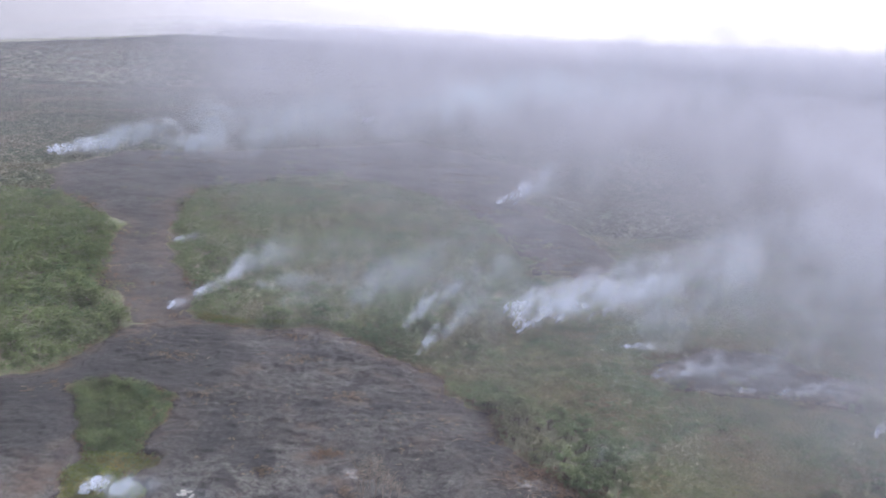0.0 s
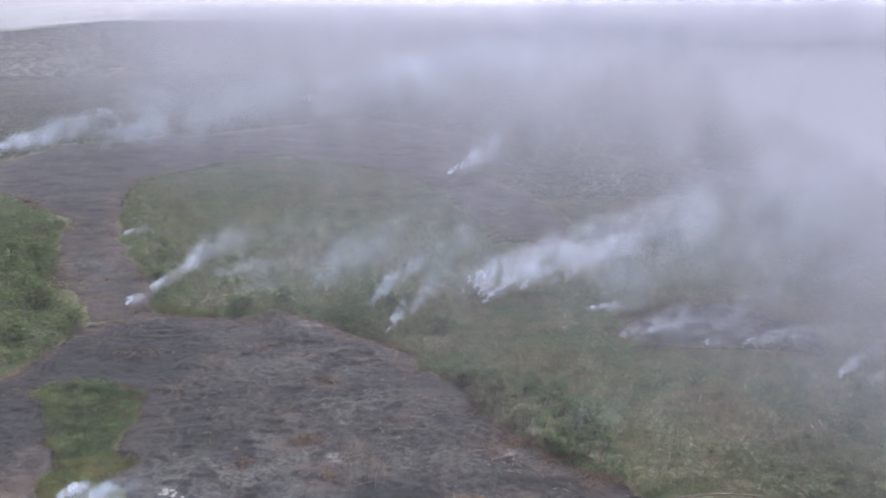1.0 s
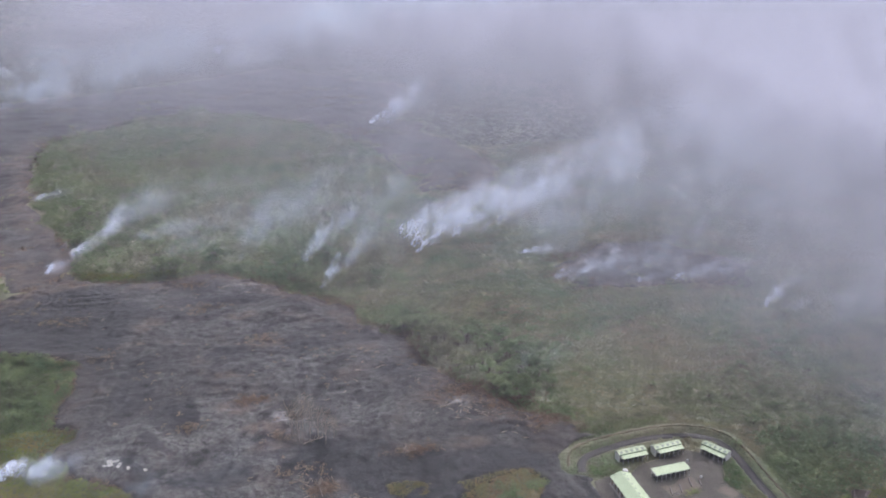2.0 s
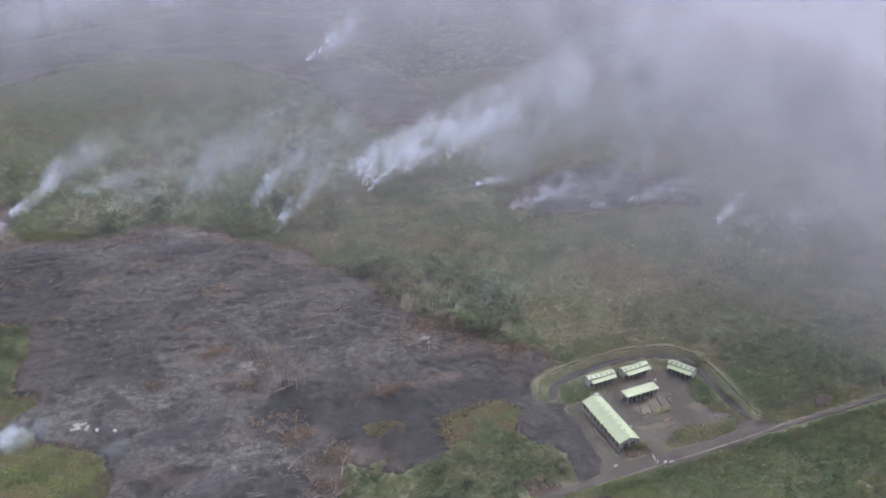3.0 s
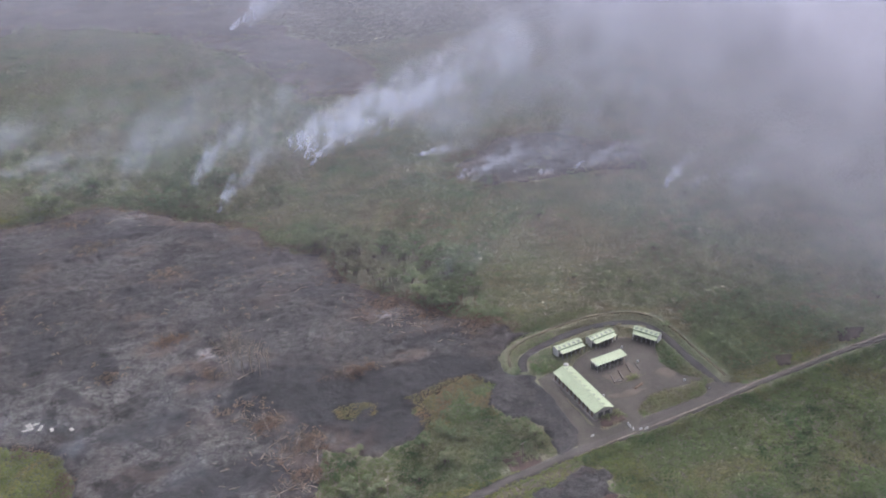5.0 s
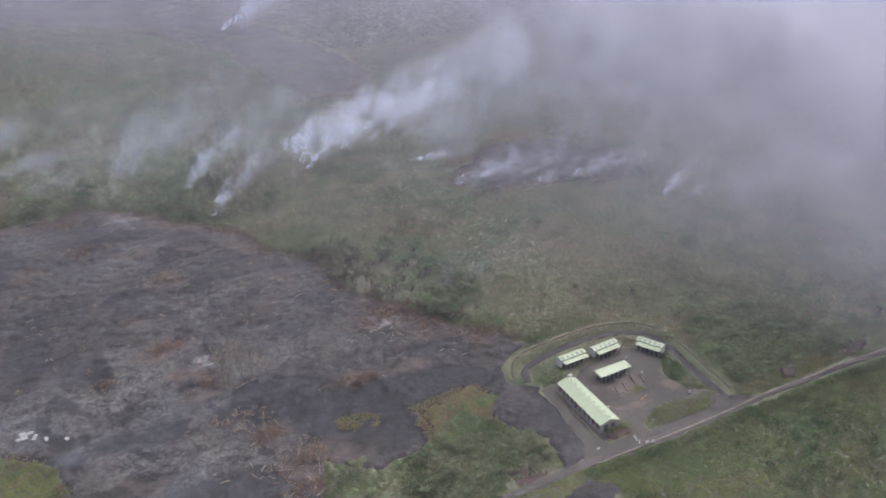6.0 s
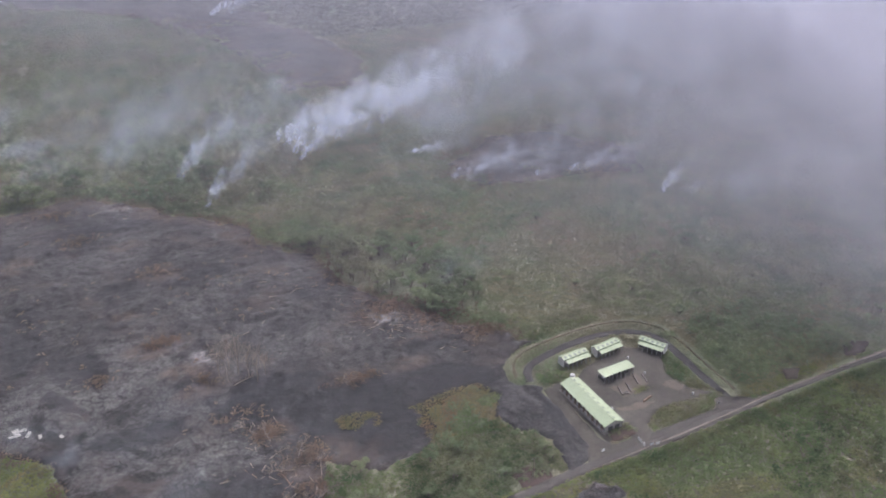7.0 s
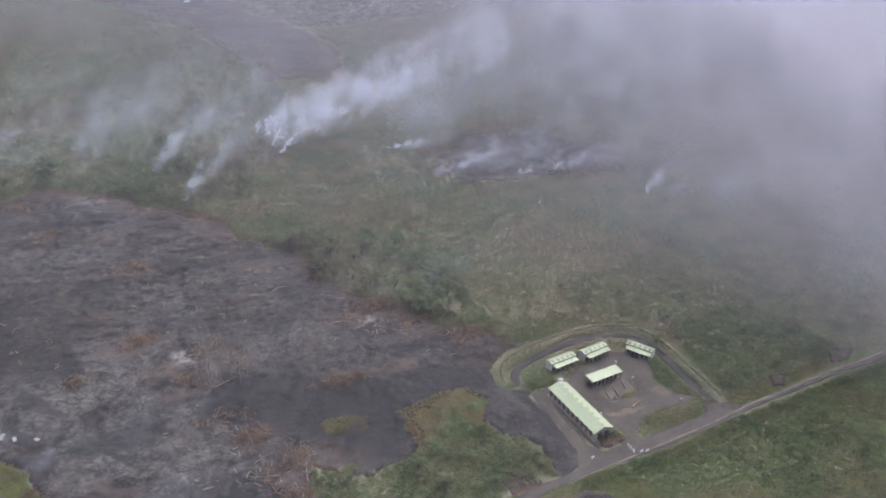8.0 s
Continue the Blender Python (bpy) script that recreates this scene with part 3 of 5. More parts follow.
def ribbon(name, line, w0, w1, z, mat, label, category, kerb=0.0):
    """A strip along a polyline from w0 to w1 metres to its left."""
    pts = []
    for (x0, y0), (x1, y1) in zip(line, line[1:]):
        k = max(1, int(math.hypot(x1 - x0, y1 - y0) / 2.0))
        pts += [(x0 + (x1 - x0) * i / k, y0 + (y1 - y0) * i / k) for i in range(k)]
    P = np.array(pts + [line[-1]], float)
    for _ in range(12):
        P[1:-1] = 0.25 * P[:-2] + 0.5 * P[1:-1] + 0.25 * P[2:]
    T = np.gradient(P, axis=0)
    T /= np.linalg.norm(T, axis=1)[:, None]
    N = np.stack([-T[:, 1], T[:, 0]], 1)
    nv = 7
    f = np.linspace(0, 1, nv)
    wob = 0.6 * fbm(P[:, 0], P[:, 1], 6, 3, 91)[:, None]
    lean = 1 - 0.5 * step01(P[:, 0], 150, 185)[:, None] if name == "road" else 1.0
    off = (w0 + (w1 - w0) * f[None, :]) * lean + wob * np.where(f[None, :] < 0.5, 1, -1)
    X = P[:, 0][:, None] + N[:, 0][:, None] * off
    Y = P[:, 1][:, None] + N[:, 1][:, None] * off
    Z = gz(X, Y) * 0.5 + gz(P[:, 0], P[:, 1])[:, None] * 0.5 + z + np.where((f == 0) | (f == 1), -0.35, 0.04 * np.sin(f * 3.14))[None, :]
    me = np_mesh(name, np.stack([X, Y, Z], -1).reshape(-1, 3), grid_faces(len(P), nv)[:, ::-1], mat, True)
    return tagged(new(name, me), label, category, "", "structure")


for bay in ([(119, 303), (134, 307), (137, 298), (121, 294)], [(112, 288), (125, 291), (134, 287), (124, 283)], [(139, 296), (147, 299), (150, 291), (144, 288)]):
    patch("dirt_patch", bay, 0.7, 0.19, M_DIRT, "tan dirt spread over the yard's asphalt", "soil", 4.0, 83)
ribbon("road", ROAD, -2.2, 2.7, 0.40, M_ASPHALT, "narrow two-lane asphalt road beside the station", "road")
ribbon("verge", EDGE_LINE, -0.45, 0.45, 0.47, M_GRAVEL, "thin line of pale gravel along the road", "verge")
ribbon("track", BANK, -0.6, 0.6, 1.6, M_BANK, "brown earth track on top of the bank", "track")
ribbon("service_lane", LOOP, -1.9, 2.6, 0.26, M_LANE, "dark service lane inside the earth bank", "road")


# ------------------------------------------------------------------ plants
def leaf_cloud(C, size, normal_bias, out, r):
    """Quads at centres C, facing roughly along out."""
    n = len(C)
    nrm = out * normal_bias + r.normal(size=(n, 3)) * (1 - normal_bias) + np.array([0, 0, 1.9])
    nrm /= np.linalg.norm(nrm, axis=1)[:, None] + 1e-9
    a = np.cross(nrm, r.normal(size=(n, 3)))
    a /= np.linalg.norm(a, axis=1)[:, None] + 1e-9
    b = np.cross(nrm, a)
    s = (size * r.uniform(0.6, 1.25, n))[:, None]
    bend = nrm * s * 0.35
    V = np.stack([C - a * s - bend * 0.6, C - b * s * 0.6, C + a * s - bend, C + b * s * 0.6], 1).reshape(-1, 3)
    return V, np.arange(4 * n).reshape(n, 4)


def plant_mass(name, P, rad, hgt, k, size, mat, label, category, seed, lift=0.0):
    """Many plants, each a dome of leaf tufts, as one mesh."""
    r = np.random.default_rng(seed)
    n = len(P)
    idx = np.repeat(np.arange(n), k)
    th, cz = r.uniform(0, 2 * np.pi, n * k), r.uniform(0.0, 1.0, n * k) ** 0.75
    sr = np.sqrt(1 - cz ** 2) * r.uniform(0.65, 1.08, n * k)
    out = np.stack([np.cos(th) * sr, np.sin(th) * sr, cz], 1)
    base = np.stack([P[:, 0], P[:, 1], gz(P[:, 0], P[:, 1])], 1)
    lop = r.uniform(0.75, 1.25, (n, 2))
    C = base[idx].copy()
    C[:, 0] += out[:, 0] * (rad * lop[:, 0])[idx]
    C[:, 1] += out[:, 1] * (rad * lop[:, 1])[idx]
    C[:, 2] += lift + hgt[idx] * (0.15 + 0.85 * cz * r.uniform(0.8, 1.1, n * k))
    V, F = leaf_cloud(C, (size * rad)[idx], 0.62, out, r)
    me = np_mesh(name, V, F, mat)
    return tagged(new(name, me), label, category, "", "stuff")


def scatter(x0, x1, y0, y1, spacing, seed):
    r = np.random.default_rng(seed)
    gx, gy = np.meshgrid(np.arange(x0, x1, spacing), np.arange(y0, y1, spacing), indexing="ij")
    P = np.stack([gx.ravel(), gy.ravel()], 1)
    return P + r.uniform(-0.6, 0.6, P.shape) * spacing


def free_ground(P, margin=0.5):
    X, Y = P[:, 0], P[:, 1]
    ok = (lava_inward(X, Y) < -margin) & (off_line(ROAD, X, Y) > 2.6 + margin) & (inward(YARD, X, Y) < -margin) & (inward(LAYBY, X, Y) < -margin) & (inward(WEST_APRON, X, Y) < -margin) & (off_line(LOOP, X, Y) > 2.4 + margin)
    far = Y > 560
    ok[far] &= channel_inward(X[far], Y[far]) < -2
    return ok


KIPUKA = [(-189, 617), (-135, 602), (-78, 609), (-28, 556), (20, 520), (60, 640), (88, 724), (64, 812), (71, 932), (45, 1080), (-58, 1261), (-160, 1279), (-263, 1174), (-318, 1094), (-298, 959), (-246, 770)]
WEST_WOOD = [(-268, 496), (-233, 519), (-223, 592), (-265, 646), (-309, 778), (-345, 889), (-479, 1048), (-900, 1100), (-700, 480), (-400, 380), (-300, 440)]
GROVE = [(8, 497), (38, 496), (59, 475), (92, 453), (100, 421), (94, 382), (77, 386), (59, 412), (42, 430), (34, 465), (15, 486)]
SW_BRUSH = [(0, 300), (18, 293), (34, 302), (56, 296), (76, 289), (78, 268), (50, 265), (26, 258), (-14, 250), (-12, 270)]


def vegetation():
    r = np.random.default_rng(11)
    # low scrub, near
    P = scatter(20, 470, 255, 520, 2.1, 101)
    P = P[free_ground(P)]
    P = P[(inward(GROVE, P[:, 0], P[:, 1]) < 0) & (inward(BROWN_GRASS, P[:, 0], P[:, 1]) < 0) & (P[:, 0] + 0.55 * P[:, 1] < 690)]
    north = P[:, 1] > 268 + 0.09 * (P[:, 0] - 100)
    hi = 0.6 + 1.6 * step01(fbm(P[:, 0], P[:, 1], 22, 3, 103), -0.1, 0.25) + r.uniform(0, 0.7, len(P))
    hi = hi * (0.45 + 0.55 * step01(off_line(BANK, P[:, 0], P[:, 1]), 3, 10))
    a = P[north]
    plant_mass("scrub", a, r.uniform(1.2, 2.0, len(a)), 0.5 * hi[north], 20, 0.27, M_SCRUB, "low olive and rusty fern scrub", "scrub", 105)
    # green brush south of the road
    P = scatter(40, 420, 150, 300, 1.9, 111)
    P = P[free_ground(P)]
    P = P[(P[:, 1] <= 268 + 0.09 * (P[:, 0] - 100)) & (P[:, 0] > 80)]
    hi = 0.7 + 1.5 * step01(fbm(P[:, 0], P[:, 1], 15, 3, 113), -0.15, 0.25) + r.uniform(0, 0.6, len(P))
    plant_mass("brush", P, r.uniform(1.2, 2.2, len(P)), 0.62 * hi, 22, 0.27, M_BRUSH, "dense green brush along the road", "brush", 115)
    P = scatter(84, 330, 248, 282, 1.7, 117)
    P = P[free_ground(P, 0.6) & (off_line(ROAD, P[:, 0], P[:, 1]) < 9.5 + 6 * fbm(P[:, 0], P[:, 1], 12, 3, 118)) & (P[:, 1] <= 266 + 0.09 * (P[:, 0] - 100))]
    plant_mass("brush", P, r.uniform(0.9, 1.7, len(P)), r.uniform(1.0, 2.6, len(P)), 18, 0.28, M_SHRUB, "darker bushes in a row along the road", "brush", 119)
    # brush between lava and road
    P = scatter(-16, 80, 248, 302, 1.8, 121)
    P = P[free_ground(P, 0.0)]
    P = P[(inward(SW_BRUSH, P[:, 0], P[:, 1]) > -9) & (np.hypot((P[:, 0] - 65) / 9.5, (P[:, 1] - 266.5) / 7.5) > 1 + 0.5 * fbm(P[:, 0], P[:, 1], 4, 2, 12))]
    plant_mass("brush", P, r.uniform(1.0, 1.9, len(P)), (0.4 + 1.8 * step01(fbm(P[:, 0], P[:, 1], 12, 3, 14), -0.05, 0.2)) * r.uniform(0.7, 1.2, len(P)), 22, 0.26, M_SHRUB, "green brush between lava and road", "brush", 123)
    P = scatter(-20, 104, 226, 262, 1.1, 125)
    P = P[free_ground(P, -0.6) & (np.hypot(P[:, 0] - 80, P[:, 1] - 234) > 14)]
    plant_mass("grass", P, np.full(len(P), 0.9), r.uniform(0.3, 0.8, len(P)), 7, 0.45, M_GRASS, "rough yellow-green grass on the road's shoulder", "grass", 127, 0.1)
    # scorched grass and the islet
    P = scatter(34, 78, 292, 330, 1.0, 131)
    P = P[(inward(BROWN_GRASS, P[:, 0] + 3 * fbm(P[:, 0], P[:, 1], 6, 2, 5), P[:, 1]) > 0)]
    tone = fbm(P[:, 0], P[:, 1], 9, 3, 133) + 0.016 * (P[:, 1] - 304)
    plant_mass("grass", P[tone > 0], np.full((tone > 0).sum(), 0.9), np.full((tone > 0).sum(), 1.3), 7, 0.4, M_STRAW, "straw-brown grass at the lava edge", "grass", 135)
    plant_mass("grass", P[tone <= 0], np.full((tone <= 0).sum(), 0.9), np.full((tone <= 0).sum(), 1.2), 7, 0.4, M_BRUSH, "green grass beside scorched ground", "grass", 137)
    P = scatter(0, 30, 308, 334, 0.9, 141)
    P = P[inward(ISLET, P[:, 0] + 2 * fbm(P[:, 0], P[:, 1], 5, 2, 5), P[:, 1]) > 0]
    plant_mass("grass", P, np.full(len(P), 0.9), r.uniform(0.6, 1.1, len(P)), 8, 0.42, M_STRAW, "straw-yellow grass islet ringed by lava", "grass", 143, 0.4)
    # grass strip in the lava
    P = scatter(-215, -95, 298, 500, 1.3, 151)
    P = P[(lava_inward(P[:, 0], P[:, 1]) < -0.5) & (inward(STRIP, P[:, 0], P[:, 1]) > -8)]
    low = P[P[:, 1] < 402]
    plant_mass("grass", low, r.uniform(0.9, 1.5, len(low)), r.uniform(0.6, 1.6, len(low)), 9, 0.4, M_GRASS, "bright yellow-green grass mound in the lava", "grass", 153, 0.2)
    up = P[P[:, 1] >= 402]
    mound = step01(fbm(up[:, 0], up[:, 1], 16, 3, 156), -0.15, 0.2)
    plant_mass("brush", up, r.uniform(1.0, 2.2, len(up)), (0.8 + 5.0 * mound) * r.uniform(0.6, 1.2, len(up)), 12, 0.32, M_ALBIZIA, "green brush on a strip spared by lava", "brush", 155)
    P = scatter(-225, -95, 300, 500, 1.6, 157)
    edge = lava_inward(P[:, 0], P[:, 1])
    P = P[(edge > -5) & (edge < 2) & (inward(STRIP, P[:, 0], P[:, 1]) > -9) & (fbm(P[:, 0], P[:, 1], 14, 3, 158) > 0.0)]
    plant_mass("scorched_brush", P, r.uniform(0.8, 1.6, len(P)), r.uniform(0.6, 2.2, len(P)), 9, 0.34, M_DRY, "scorched brown fringe round a spared strip", "brush", 159, 0.4)
    P = scatter(-185, -100, 600, 632, 1.3, 145)
    P = P[(off_line([(-176, 616), (-160, 610), (-140, 610), (-120, 612)], P[:, 0], P[:, 1]) < 6 + 8 * fbm(P[:, 0], P[:, 1], 12, 2, 146)) & (lava_inward(P[:, 0], P[:, 1]) < 0)]
    plant_mass("grass", P, r.uniform(0.9, 1.5, len(P)), r.uniform(2.4, 3.6, len(P)), 10, 0.36, M_GRASS, "yellow-green grass rim between lava and woodland", "grass", 147)
    # scrub, farther
    P = scatter(-60, 900, 300, 960, 3.6, 161)
    P = P[free_ground(P)]
    P = P[(inward(KIPUKA, P[:, 0], P[:, 1]) < 0) & (inward(GROVE, P[:, 0], P[:, 1]) < 0) & ((P[:, 1] > 516) | (P[:, 0] + 0.55 * P[:, 1] >= 690) | (P[:, 0] < 20))]
    P = P[(P[:, 0] < 0.95 * P[:, 1] + 60) & ((P[:, 1] > 480) | (P[:, 0] > 300))]
    plant_mass("scrub", P, r.uniform(1.8, 3.0, len(P)), r.uniform(0.5, 1.5, len(P)), 15, 0.33, M_SCRUB, "olive scrub beyond the station", "scrub", 163)
    # taller bushes in loose stands
    P = scatter(0, 620, 300, 900, 5.5, 165)
    stand = fbm(P[:, 0], P[:, 1], 60, 4, 166) + 0.3 * step01(P[:, 0] - 0.55 * (P[:, 1] - 300), 60, 160) * (1 - step01(P[:, 1], 380, 470))
    P = P[free_ground(P, 2) & (stand > 0.03) & (inward(KIPUKA, P[:, 0], P[:, 1]) < 0) & (off_line(BANK, P[:, 0], P[:, 1]) > 12)]
    plant_mass("brush", P, r.uniform(1.4, 3.4, len(P)), r.uniform(1.0, 3.6, len(P)), 22, 0.26, M_TREE, "taller green bushes in loose stands among scrub", "brush", 167)
    P = scatter(90, 420, 170, 290, 5.0, 168)
    P = P[free_ground(P, 2) & (fbm(P[:, 0], P[:, 1], 26, 4, 169) > -0.02) & (P[:, 1] <= 262 + 0.09 * (P[:, 0] - 100))]
    plant_mass("brush", P, r.uniform(1.2, 2.8, len(P)), r.uniform(1.2, 3.2, len(P)), 24, 0.25, M_SHRUB, "rounded green bushes standing out of roadside brush", "brush", 170)
    # grass on the bank
    P = scatter(80, 190, 270, 352, 1.1, 171)
    d = off_line(BANK, P[:, 0], P[:, 1])
    P = P[((d < 7.5) & (d > 1.1)) & free_ground(P, -0.5)]
    plant_mass("grass", P, np.full(len(P), 0.7), r.uniform(0.5, 1.1, len(P)) + 1.6 * (1 - step01(off_line(BANK, P[:, 0], P[:, 1]), 1.0, 7.0)), 8, 0.5, M_SCRUB, "olive grass on the earth bank", "grass", 173)
    P = scatter(88, 150, 340, 366, 1.2, 175)
    d = off_line([(94, 348), (112, 352), (128, 354), (140, 354)], P[:, 0], P[:, 1])
    P = P[(d < 3.2) & free_ground(P, 0.2)]
    plant_mass("grass", P, np.full(len(P), 0.9), r.uniform(0.4, 1.0, len(P)), 7, 0.42, M_BRUSH, "bright green grass strip outside the bank", "grass", 177, 0.3)
    P = scatter(170, 250, 280, 345, 3.0, 178)
    P = P[(inward([(171, 281), (235, 287), (240, 300), (215, 338), (176, 332)], P[:, 0] + 14 * fbm(P[:, 0], P[:, 1], 20, 3, 9), P[:, 1]) > 0) & free_ground(P, 1)]
    plant_mass("brush", P, r.uniform(1.5, 2.8, len(P)), r.uniform(2.0, 5.5, len(P)), 16, 0.32, M_TREE, "taller green thicket east of the station", "brush", 179)
    # hedge in the yard's corner
    P = scatter(120, 160, 268, 296, 1.1, 181)
    P = P[free_ground(P, 0.2) & (P[:, 0] < 158) & (fbm(P[:, 0], P[:, 1], 5, 3, 19) > -0.08)]
    plant_mass("hedge", P, r.uniform(0.7, 1.3, len(P)), r.uniform(0.5, 1.5, len(P)), 8, 0.4, M_BRUSH, "low green hedge at the yard's edge", "hedge", 183)
    P = scatter(-60, 110, 480, 640, 3.0, 188)
    P = P[free_ground(P, 0.0)]
    plant_mass("scrub", P, r.uniform(1.6, 2.6, len(P)), r.uniform(0.5, 1.5, len(P)), 10, 0.42, M_SCRUB, "olive scrub between lava and woodland", "scrub", 189)
    # low brush along the lava's edges
    P = scatter(-340, 120, 370, 1000, 2.6, 185)
    P = P[free_ground(P, -0.3)]
    edge = np.maximum(lava_inward(P[:, 0], P[:, 1]), np.where(P[:, 1] > 560, channel_inward(P[:, 0], P[:, 1]), -99))
    P = P[(edge > -16) & (inward(GROVE, P[:, 0], P[:, 1]) < 1)]
    plant_mass("brush", P, r.uniform(1.2, 2.2, len(P)), r.uniform(0.7, 3.0, len(P)), 10, 0.36, M_TREE, "uneven green brush along the lava's edge", "brush", 187)
    # scorched fringe where lava meets the plants
    P = scatter(-250, 110, 350, 640, 2.0, 245)
    edge = lava_inward(P[:, 0], P[:, 1])
    P = P[(edge > -4.5) & (edge < 2.5) & (fbm(P[:, 0], P[:, 1], 16, 3, 247) > -0.05) & (inward(STRIP, P[:, 0], P[:, 1]) < -12)]
    plant_mass("scorched_brush", P, r.uniform(0.9, 1.8, len(P)), r.uniform(0.5, 1.7, len(P)), 9, 0.36, M_DRY, "scorched brown fringe of brush at the lava's edge", "brush", 249, 0.7)
    # woods
    P = scatter(-340, 110, 560, 1290, 5.2, 191)
    P = P[(inward(KIPUKA, P[:, 0] + 20 * fbm(P[:, 0], P[:, 1], 40, 3, 6), P[:, 1]) > 0) & free_ground(P, 2)]
    tall = 0.45 + 1.1 * step01(fbm(P[:, 0], P[:, 1], 28, 3, 7), -0.22, 0.22)
    plant_mass("wood", P, r.uniform(2.4, 4.4, len(P)), r.uniform(3.0, 10.0, len(P)) * tall, 22, 0.30, M_TREE, "green woodland spared between lava arms", "wood", 193)
    P = scatter(-760, -215, 380, 1110, 5.6, 201)
    P = P[(inward(WEST_WOOD, P[:, 0] + 20 * fbm(P[:, 0], P[:, 1], 40, 3, 6), P[:, 1]) > 0) & (lava_inward(P[:, 0], P[:, 1]) < -2)]
    P = P[np.arctan2(P[:, 0], P[:, 1]) > -0.72]
    tall = 0.4 + 1.1 * step01(fbm(P[:, 0], P[:, 1], 34, 3, 8), -0.22, 0.22)
    plant_mass("wood", P, r.uniform(2.8, 5.4, len(P)), r.uniform(3.5, 12.0, len(P)) * tall, 26, 0.28, M_ALBIZIA, "bright green woodland west of the lava", "wood", 203)
    # far canopy
    P = scatter(-1500, 1500, 960, 2600, 8.5, 211)
    P = P[(channel_inward(P[:, 0], P[:, 1]) < 0) & (inward(KIPUKA, P[:, 0], P[:, 1]) < 0) & (inward(WEST_WOOD, P[:, 0], P[:, 1]) < 0) & (np.abs(np.arctan2(P[:, 0] + 40, P[:, 1])) < 0.85)]
    plant_mass("wood", P, r.uniform(5, 8, len(P)), r.uniform(2, 6, len(P)), 8, 0.36, M_FAR, "distant dull green canopy under smoke", "wood", 213)
    P = scatter(-3200, 2400, 2560, 4400, 24.0, 221)
    P = P[np.abs(np.arctan2(P[:, 0] + 40, P[:, 1])) < 0.8]
    plant_mass("wood", P, r.uniform(11, 18, len(P)), r.uniform(3, 7, len(P)), 10, 0.34, M_FAR, "farthest dull canopy fading into smoke", "wood", 223)
    P = scatter(135, 285, 495, 612, 3.0, 235)
    inside = np.maximum(inward(EAST_FLOW, P[:, 0], P[:, 1]), -99)
    P = P[(inside > -10) & (fbm(P[:, 0], P[:, 1], 18, 4, 237) > -0.12 + 0.02 * np.clip(inside, 0, 12))]
    tone = fbm(P[:, 0], P[:, 1], 12, 2, 239) > 0.02
    for sel, mat, label in ((tone, M_SCRUB, "olive scrub at a small lava flow"), (~tone, M_DRY, "scorched scrub at a small lava flow")):
        plant_mass("scrub", P[sel], r.uniform(1.2, 2.4, sel.sum()), r.uniform(0.8, 2.4, sel.sum()), 10, 0.36, mat, label, "scrub", 241, 0.9)
    # dry scrub left standing on the channel
    P = scatter(-460, 220, 620, 1500, 5.5, 225)
    inside = channel_inward(P[:, 0], P[:, 1])
    P = P[(inside > -6) & (fbm(P[:, 0], P[:, 1], 34, 4, 227) > -0.06 + 0.012 * np.clip(inside, 0, 14))]
    tone = fbm(P[:, 0], P[:, 1], 25, 2, 229) > 0
    for sel, mat, label in ((tone, M_SCRUB, "olive scrub standing on the lava channel"), (~tone, M_DRY, "scorched scrub standing on the lava channel")):
        plant_mass("scrub", P[sel], r.uniform(1.6, 3.2, sel.sum()), r.uniform(0.8, 2.6, sel.sum()), 9, 0.38, mat, label, "scrub", 231, 1.4)


vegetation()


# ------------------------------------------------------------------ trees, dead wood
def tube(bm, pts, radii, sides=6):
    rings = []
    for i, (p, rad) in enumerate(zip(pts, radii)):
        p = Vector(p)
        d = (Vector(pts[min(i + 1, len(pts) - 1)]) - Vector(pts[max(i - 1, 0)])).normalized()
        a = d.orthogonal().normalized()
        b = d.cross(a)
        rings.append([bm.verts.new(p + rad * (math.cos(t) * a + math.sin(t) * b)) for t in (2 * math.pi * k / sides for k in range(sides))])
    for r0, r1 in zip(rings, rings[1:]):
        for k in range(sides):
            bm.faces.new((r0[k], r0[(k + 1) % sides], r1[(k + 1) % sides], r1[k]))
    bm.faces.new(rings[0][::-1])
    bm.faces.new(rings[-1])


def bent(p, d, length, rnd, steps=4, sag=0.25):
    pts, d = [Vector(p)], Vector(d).normalized()
    for _ in range(steps):
        d = (d + Vector((rnd.uniform(-sag, sag), rnd.uniform(-sag, sag), rnd.uniform(-sag, sag)))).normalized()
        pts.append(pts[-1] + d * length / steps)
    return pts


